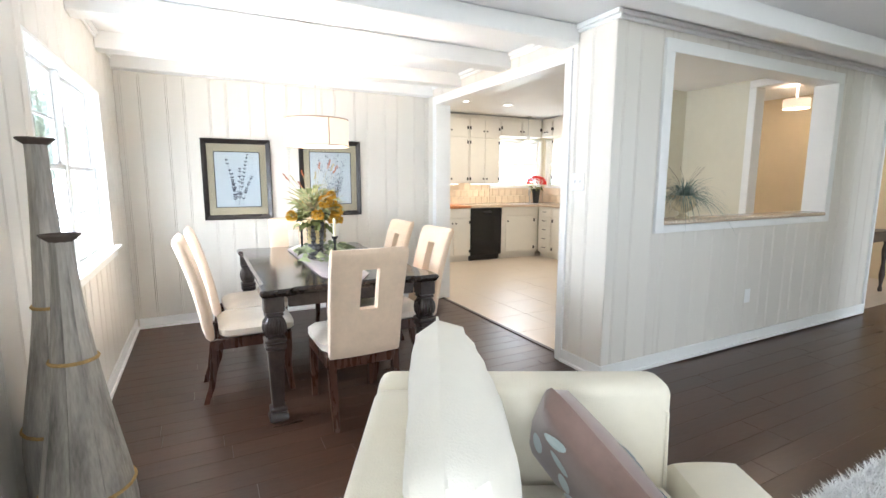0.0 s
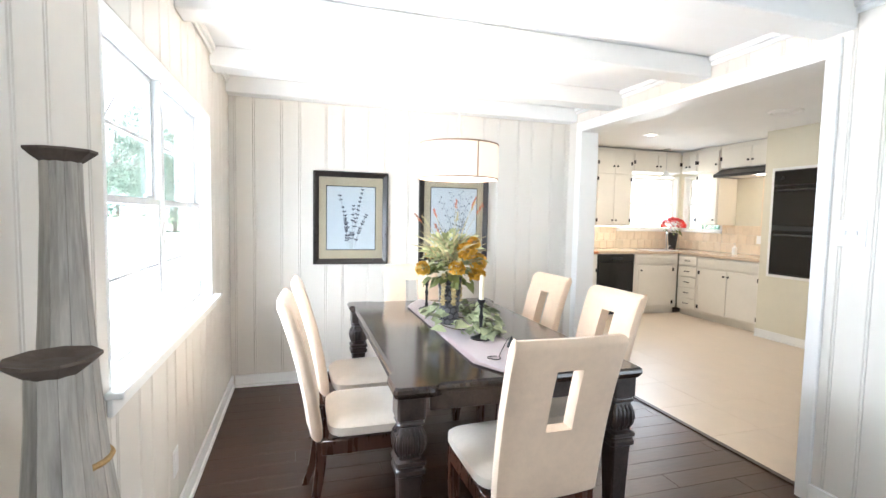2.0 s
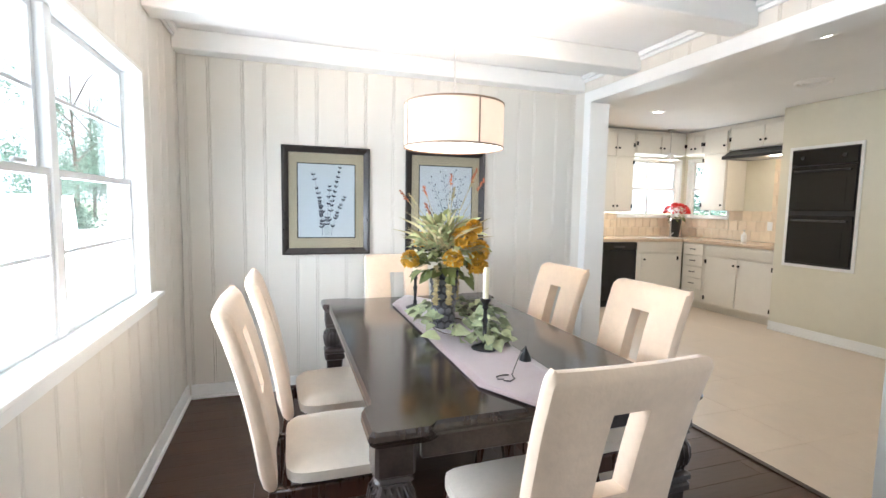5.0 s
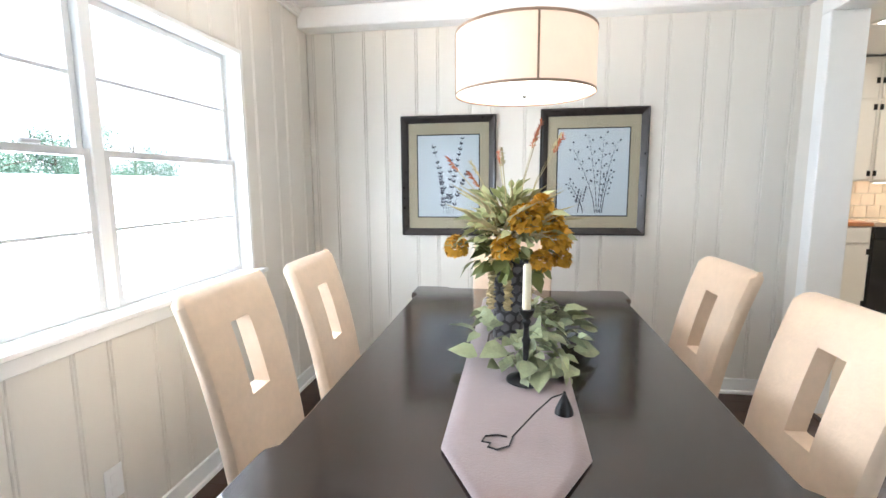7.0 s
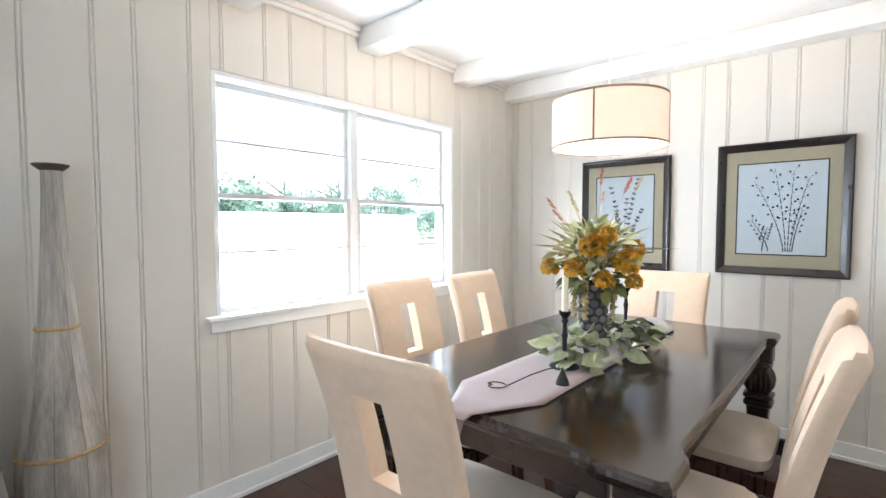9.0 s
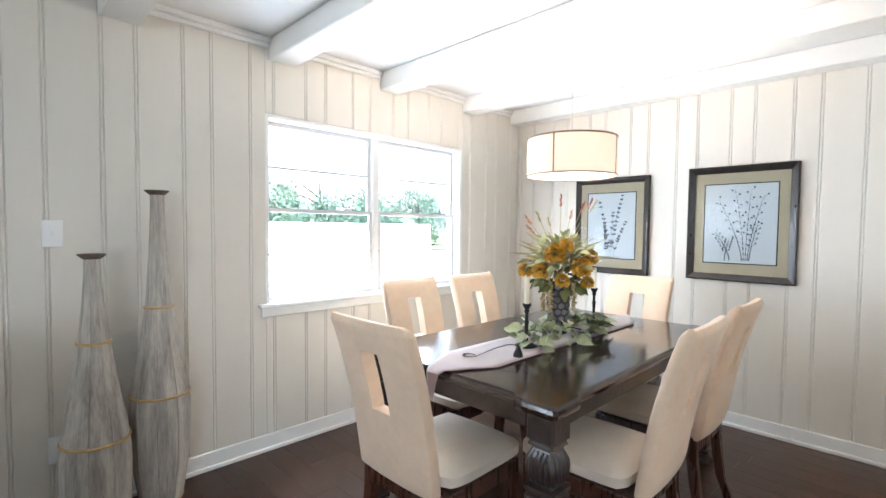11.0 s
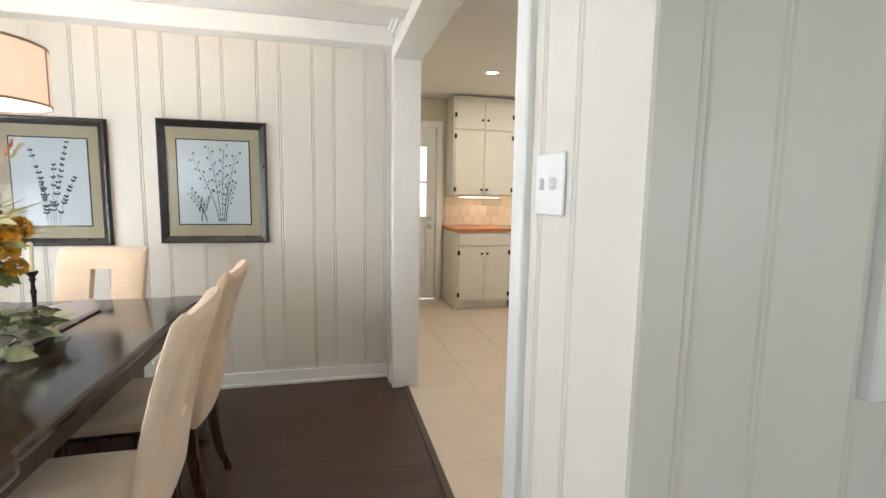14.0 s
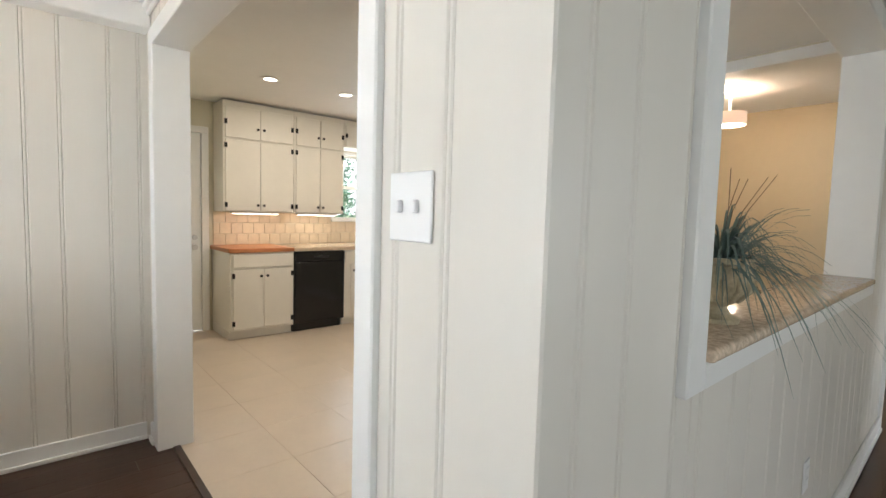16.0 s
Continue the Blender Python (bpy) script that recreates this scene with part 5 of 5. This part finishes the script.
def urn_plant():
    x, y = PX0 + 0.31, YC + 0.07
    z = PZ0 + 0.031
    t = thing("urn_planter", x, y, z, 0, "distressed cream urn on the granite ledge", "planter")
    part("urn", lathe(bmesh.new(), [(0.05, 0), (0.052, 0.012), (0.03, 0.022), (0.022, 0.04), (0.045, 0.055), (0.072, 0.085), (0.080, 0.12), (0.076, 0.145), (0.088, 0.152), (0.09, 0.165), (0.078, 0.165), (0.07, 0.13)], 32), URN, t, "cream distressed urn")
    for k in range(14):
        a = 2 * math.pi * k / 14
        part("gadroon", tube(bmesh.new(), [(math.cos(a) * r, math.sin(a) * r, h) for r, h in ((0.047, 0.056), (0.074, 0.087), (0.081, 0.115))], 0.006, 6), URN, t)
    g = thing("grass_plant", x, y, z + 0.13, 0, "blue-green arching grass in a cream urn", "plant")
    for k in range(300):
        a = random.uniform(0, 6.28)
        lng = random.uniform(0.22, 0.46) if k % 14 else random.uniform(0.25, 0.38)
        e = random.uniform(0.3, 1.3) if k % 14 else random.uniform(0.9, 1.25)
        d = Vector((math.cos(a) * math.cos(e), math.sin(a) * math.cos(e) * 0.8, math.sin(e)))
        side = Vector((-math.sin(a), math.cos(a), 0)) * random.uniform(0.0017, 0.0034)
        droop = random.uniform(0.55, 0.95) if k % 14 else 0.45
        bm = bmesh.new()
        rows = []
        for q in range(7):
            u = q / 6
            c = Vector((math.cos(a), math.sin(a), 0)) * 0.02 + d * lng * u + Vector((0, 0, -1)) * lng * u * u * droop
            if c.z < -0.10 and abs(c.y) < 0.14:
                if c.y > -0.10:
                    c.z = -0.10 + 0.002 * (k % 5)
                else:
                    c.y = -0.14
            if c.z < -0.24:
                break
            w = side * (1 - u ** 3)
            rows.append((bm.verts.new(c - w), bm.verts.new(c + w + Vector((0, 0, 0.001)))))
        for p, r in zip(rows, rows[1:]):
            bm.faces.new((p[0], p[1], r[1], r[0]))
        part("blade", bm, GRASSBLUE, g, "", False)
    for k in range(7):
        a = random.uniform(0, 6.28)
        part("twig", tube(bmesh.new(), [(0, 0, 0), (math.cos(a) * 0.06, math.sin(a) * 0.05, 0.15), (math.cos(a) * 0.16, math.sin(a) * 0.1, 0.24)], 0.0009, 5), BARK, g)


urn_plant()


def console():
    t = thing("console_table", 9.95, 4.25, 0, 0, "dark wood console table with turned legs beyond the opening", "table")
    part("tabletop", boxes(((-0.35, -0.18, 0.72), (0.35, 0.18, 0.75)), bevel=0.006), CARVED, t)
    part("apron", boxes(((-0.32, -0.15, 0.62), (0.32, 0.15, 0.719)), bevel=0.004), CARVED, t)
    for sx in (-1, 1):
        for sy in (-1, 1):
            part("leg", lathe(bmesh.new(), [(0.018, 0), (0.024, 0.03), (0.014, 0.07), (0.03, 0.2), (0.018, 0.34), (0.032, 0.5), (0.02, 0.58), (0.03, 0.62)], 14, (sx * 0.29, sy * 0.12, 0)), CARVED, t)
    b = thing("dark_bowl", 9.85, 4.25, 0.752, 0, "dark bowl on the console table", "bowl")
    part("bowl", lathe(bmesh.new(), [(0.04, 0), (0.10, 0.06), (0.12, 0.12), (0.11, 0.12), (0.09, 0.06), (0.02, 0.02)], 20), BLACKSAT, b)


console()


# ---- armchair and rug ----
AH = 0.76
AR = -27.0


def armchair():
    """Local x runs forward from the back, local y from the far arm (0) to the near arm (-0.92)."""
    t = thing("armchair", 3.437, 2.885, 0, AR, "cream upholstered armchair with rounded arms", "armchair")
    part("arm", boxes(((0.0, -0.13, 0.06), (0.83, 0.0, AH)), bevel=0.035, seg=4), SOFA, t, "cream arm with piped edge")
    part("arm", boxes(((0.0, -0.92, 0.06), (0.83, -0.79, AH)), bevel=0.035, seg=4), SOFA, t, "cream arm with piped edge")
    part("back", boxes(((0.0, -0.788, 0.06), (0.16, -0.132, AH)), bevel=0.03, seg=4), SOFA, t)
    part("base", boxes(((0.162, -0.788, 0.06), (0.83, -0.132, 0.30)), bevel=0.02, seg=2), SOFA, t)
    part("seat_cushion", puff(bmesh.new(), 0.165, 0.84, -0.785, -0.135, 0.302, 0.50, 12, 0.03), SOFA, t)
    part("cushion_front", puff(bmesh.new(), 0.835, 1.06, -0.90, -0.02, 0.302, 0.51, 12, 0.02), SOFA, t)
    part("front_rail", boxes(((0.835, -0.90, 0.06), (1.01, -0.02, 0.30)), bevel=0.02, seg=2), SOFA, t)
    for y in (-0.125, -0.795):
        bm = bmesh.new()
        tube(bm, [(0.03, y, AH - 0.035), (0.76, y, AH - 0.035), (0.815, y, AH - 0.08), (0.828, y, 0.2)], 0.005, 6)
        part("piping", bm, SOFA, t)
    for x in (0.05, 0.80):
        for y in (-0.06, -0.86):
            part("foot", squares(bmesh.new(), [(0.018, 0), (0.025, 0.065)], (x, y, 0)), CHAIRWOOD, t)
    c = thing("back_cushion", 0, 0, 0, 0, "large cream back cushion with a raised corner on the armchair", "cushion")
    p = part("cushion", puff(bmesh.new(), -0.27, 0.27, -0.30, 0.30, -0.10, 0.10, 16, 0.03, -0.008, 0.006, 0.03, 3), CREAM, c, "plump cream cushion")
    c.matrix_world = pose(3.437, 2.885, 0, 0, 0, AR) @ pose(0.225, -0.40, 0.665, 0, 0, 0) @ pose(0, 0, 0, 0, 80, 0) @ pose(0, 0, 0, 0, 0, 9)
    d = thing("throw_pillow", 0, 0, 0, 0, "brown satin pillow with pale blue swirls on the armchair", "pillow")
    part("pillow", puff(bmesh.new(), -0.2, 0.2, -0.2, 0.2, -0.05, 0.05, 12, 0.03, -0.012, 0.0, 0.03, 3), BLUECLOTH, d, "brown satin pillow")
    rnd = random.Random(4)
    for up in (1, -1):
        for k in range(9):
            u, v = rnd.uniform(-0.12, 0.12), -0.15 + 0.036 * k
            a, r = rnd.uniform(0, 6.28), rnd.uniform(0.035, 0.055)
            bm = bmesh.new()
            pts = []
            for q in range(14):
                w = 2 * math.pi * q / 14
                x, y = u + r * math.cos(w) * math.cos(a) - 0.5 * r * math.sin(w) * math.sin(a), v + r * math.cos(w) * math.sin(a) + 0.5 * r * math.sin(w) * math.cos(a)
                x, y = max(-0.175, min(0.175, x)), max(-0.175, min(0.175, y))
                m = max(abs(x), abs(y)) / 0.2
                z = 0.05 * (0.11 + 0.89 * (1 - m ** 3) ** 0.5) + 0.03 * (1 - (x / 0.2) ** 2) * (1 - (y / 0.2) ** 2 if up > 0 else 0) + 0.006 + 0.0004 * k
                pts.append(bm.verts.new((x, y, up * z)))
            bm.faces.new(pts if up > 0 else pts[::-1])
            part("swirl", bm, BLUESWIRL, d, "pale blue satin swirl", False)
    d.matrix_world = pose(3.437, 2.885, 0, 0, 0, AR) @ pose(0.55, -0.30, 0.60, 0, 0, 26) @ pose(0, 0, 0, 0, 66, 0) @ pose(0, 0, 0, 0, 0, 38)


armchair()


def shag_rug():
    t = thing("shag_rug", 6.15, 1.45, 0, 0, "white shaggy rug on the dark wood floor", "rug")
    part("backing", boxes(((-1.05, -1.0, 0.001), (1.05, 1.0, 0.014))), RUG, t)
    rnd = np.random.default_rng(3)
    n = 26000
    x, y = rnd.uniform(-1.07, 1.07, n), 1.02 - 2.04 * rnd.random(n) ** 1.8
    a, l = rnd.uniform(0, 6.28, n), rnd.uniform(0.02, 0.05, n)
    dx, dy, h = np.cos(a) * l, np.sin(a) * l, rnd.uniform(0.02, 0.05, n)
    px, py = -np.sin(a) * 0.004, np.cos(a) * 0.004
    v = np.stack([np.stack([x - px, y - py, np.full(n, 0.012)], 1), np.stack([x + px, y + py, np.full(n, 0.012)], 1), np.stack([x + dx, y + dy, h], 1)], 1).reshape(-1, 3)
    me = bpy.data.meshes.new("pile")
    me.from_pydata(v.tolist(), [], np.arange(3 * n).reshape(-1, 3).tolist())
    me.materials.append(RUG)
    ob = new("pile", me)
    ob.parent = t
    tagged(ob, "white shaggy pile", "", "", "stuff")


shag_rug()


# ---- outside ----
def tree(x, y, h, r):
    t = thing("tree", x, y, -0.36, 0, "leafy green tree on the far side of the pale drive", "tree", "trees outside the window")
    bm = bmesh.new()
    tube(bm, [(0, 0, 0), (0.1, 0, h * 0.3), (-0.05, 0.1, h * 0.6), (0.0, 0.0, h * 0.9)], 0.16, 8, 0.04)
    part("trunk", bm, BARK, t)
    for k in range(6):
        a = k * 1.05 + random.uniform(-.3, .3)
        part("limb", tube(bmesh.new(), [(0, 0, h * (0.3 + 0.08 * k)), (math.cos(a) * r * 0.5, math.sin(a) * r * 0.5, h * (0.45 + 0.08 * k)), (math.cos(a) * r * 0.8, math.sin(a) * r * 0.8, h * (0.5 + 0.08 * k))], 0.06, 6, 0.015), BARK, t)
    rnd = np.random.default_rng(int(x * 10 + y * 100) % 9999)
    n = 9000
    cl = rnd.normal(0, 1, (34, 3)) * (r * 0.45, r * 0.45, h * 0.22) + (0, 0, h * 0.38)
    c = cl[rnd.integers(0, 34, n)] + rnd.normal(0, 1, (n, 3)) * r * 0.13
    c[:, 2] = np.maximum(c[:, 2], 0.08)
    u, w = rnd.normal(0, 1, (n, 3)), rnd.normal(0, 1, (n, 3))
    u /= np.linalg.norm(u, axis=1)[:, None]
    w /= np.linalg.norm(w, axis=1)[:, None]
    s = rnd.uniform(0.07, 0.17, (n, 1))
    v = np.stack([c - u * s, c + w * s * 0.5, c + u * s, c - w * s * 0.5], 1).reshape(-1, 3)
    me = bpy.data.meshes.new("crown")
    me.from_pydata(v.tolist(), [], np.arange(4 * n).reshape(-1, 4).tolist())
    me.materials.append(TREELEAF)
    ob = new("crown", me)
    ob.parent = t
    tagged(ob, "dense green leaves")


for x, y, h, r in ((-16, 10.0, 5.2, 2.2), (-20, 14.5, 3.8, 2.8), (-15, 6.0, 3.2, 2.0), (-22, 18.5, 5.0, 3.0), (-17, 2.0, 4.4, 2.6), (-24, 24, 5.5, 3.4), (-20, -4, 5, 3), (-30, 34, 6, 4), (-34, 46, 7, 4.5)):
    tree(x, y, h, r)
for x, y, h, r in ((-9, 37, 10, 3.6), (-13, 52, 12, 4.5), (-7, 46, 9, 3.2)):
    tree(x, y, h, r)
for x, y in ((16, 27), (24.5, 19)):
    tree(x, y, 5.5, 3.0)
structure("road", boxes(((-17.0, -60, -0.35), (1.6, 60, -0.34))), PAVE, "pale sunlit drive outside the window")


# ---- pieces: wall boards, floor planks, tiles ----
def board(parent, name, a, b, mat, meshes={}):
    """A thin bevelled piece between corners a and b, on shared mesh data for its size."""
    size = tuple(round(q - p, 4) for p, q in zip(a, b))
    key = (name, size, mat.name)
    if key not in meshes:
        bm = bmesh.new()
        box(bm, (0, 0, 0), size, {"panel_board": 0.0034, "plank": 0.0012, "floor_tile": 0.0012}.get(name, min(0.003, min(size) * 0.3)))
        me = bpy.data.meshes.new(name)
        bm.to_mesh(me)
        bm.free()
        me.materials.append(mat)
        meshes[key] = me
    ob = new(name, meshes[key])
    ob.parent = bpy.data.objects[parent]
    ob.location = a
    return ob


def panelled(parent, axis, face, inward, start, stop, z0, z1, holes=(), first=0.0):
    """Vertical boards of two widths in turn along an axis, clear of the holes (from, to, bottom, top)."""
    p, k = start + first, 0
    if first:
        p -= 0.2
    cuts = []
    while p < stop:
        w = (0.187, 0.0135, 0.12, 0.0135)[k % 4]
        a, b = max(p, start) + 0.0006, min(p + w, stop) - 0.0006
        p += w
        k += 1
        if b - a > 0.010:
            cuts.append((a, b))
    for a, b in cuts:
        spans = [(a, b, z0, z1)]
        for h0, h1, hz0, hz1 in holes:
            nxt = []
            for s0, s1, u0, u1 in spans:
                if s1 <= h0 or s0 >= h1 or u1 <= hz0 or u0 >= hz1:
                    nxt.append((s0, s1, u0, u1))
                    continue
                if s0 < h0 - 0.006:
                    nxt.append((s0, h0, u0, u1))
                if s1 > h1 + 0.006:
                    nxt.append((h1, s1, u0, u1))
                m0, m1 = max(s0, h0), min(s1, h1)
                if m1 - m0 < 0.01:
                    continue
                if u0 < hz0 - 0.01:
                    nxt.append((m0, m1, u0, hz0))
                if u1 > hz1 + 0.01:
                    nxt.append((m0, m1, hz1, u1))
            spans = nxt
        for s0, s1, u0, u1 in spans:
            f0, f1 = sorted((face, face - inward * 0.0115))
            if axis == "x":
                board(parent, "panel_board", (s0, f0, u0), (s1, f1, u1), PANEL)
            else:
                board(parent, "panel_board", (f0, s0, u0), (f1, s1, u1), PANEL)


panelled("wall_west", "y", XW, 1, 1.2, YN, 0.0, ZC, [(WY0 - 0.0, WY1 + 0.0, WZ0 - 0.02, WZ1 + 0.021)], 0.13)
panelled("wall_north", "x", YN, -1, XW, XE + 0.01, 0.0, ZC, (), 0.05)
panelled("wall_east", "y", XE, -1, YC, YN, 0.0, ZC, [(YD0 - 0.01, YD1 + 0.01, -0.01, ZD + 0.01)], 0.0)
panelled("wall_pass", "x", YC, -1, XE + 0.0, XL, 0.0, ZC, [(PX0 - 0.01, PX1 + 0.01, PZ0 - 0.01, PZ1 + 0.01)], 0.09)

rnd = random.Random(11)
rows = []
pw = 0.127
y = YN
k = 0
while y > 1.0:
    x = XW - rnd.uniform(0, 0.9)
    while x < (XE if y > YC - 0.02 else 8.0):
        lng = 1.2
        x_end = XE + 0.07 if y - pw > YC else 8.5
        a, b = max(x, XW), min(x + lng, x_end)
        if b - a > 0.03:
            rows.append((a + 0.0003, b - 0.0003, y - pw + 0.0003, y - 0.0003))
        x += lng
    y -= pw
    k += 1
rows.sort(key=lambda r: (r[0] + r[1]) / 2 * 0.35 - r[3])
for a, b, c, d in rows[:300]:
    board("floor", "plank", (a, c, -0.0115), (b, d, 0.0), FLOORWOOD)
bm = bmesh.new()
for a, b, c, d in rows[300:]:
    box(bm, (a, c, -0.0115), (b, d, 0.0))
rest = tagged(link_mesh("planks_far", bm, FLOORWOOD), "dark brown wood planks", "", "", "stuff")
rest.parent = bpy.data.objects["floor"]
structure("floor_threshold", boxes(((XE + 0.055, YD0, -0.001), (XE + 0.090, YD1, 0.009)), bevel=0.002), THRESH, "thin wood threshold strip")

x = XE + 0.075
while x < 8.4:
    y = YC + 0.15
    while y < YK - 0.05:
        board("floor_kitchen", "floor_tile", (x + 0.0005, y + 0.0005, -0.0075), (min(x + 0.45, 8.45) - 0.0005, min(y + 0.45, YK) - 0.0005, 0.0), FLOORTILE)
        y += 0.45
    x += 0.45


def splash(parent, axis, face, inward, s0, s1, z0, z1, t=0.15):
    z, r = z0, 0
    while z < z1 - 0.02:
        s = s0 - (t * 0.5 if r % 2 else 0)
        while s < s1:
            a, b = max(s, s0) + 0.0015, min(s + t, s1) - 0.0015
            if b - a > 0.015:
                f0, f1 = sorted((face + inward * 0.001, face + inward * 0.0105))
                u1 = min(z + t, z1) - 0.0015
                if axis == "x":
                    board(parent, "wall_tile", (a, f0, z + 0.0015), (b, f1, u1), TRAVERTINE)
                else:
                    board(parent, "wall_tile", (f0, a, z + 0.0015), (f1, b, u1), TRAVERTINE)
            s += t
        z += t
        r += 1


splash("wall_kitchen_north", "x", YK, -1, 6.25, 7.63, 0.915, 1.28, 0.121)
splash("wall_kitchen_north", "x", YK, -1, 7.63, XK - 0.012, 0.915, 1.184, 0.134)
splash("wall_kitchen_east", "y", XK, -1, 8.00, YK - 0.012, 0.915, 1.184, 0.134)
splash("wall_kitchen_east", "y", XK, -1, 7.40, 8.00, 0.915, 1.31, 0.131)
splash("wall_kitchen_east", "y", XK, -1, 6.825, 7.40, 0.915, 1.96, 0.149)
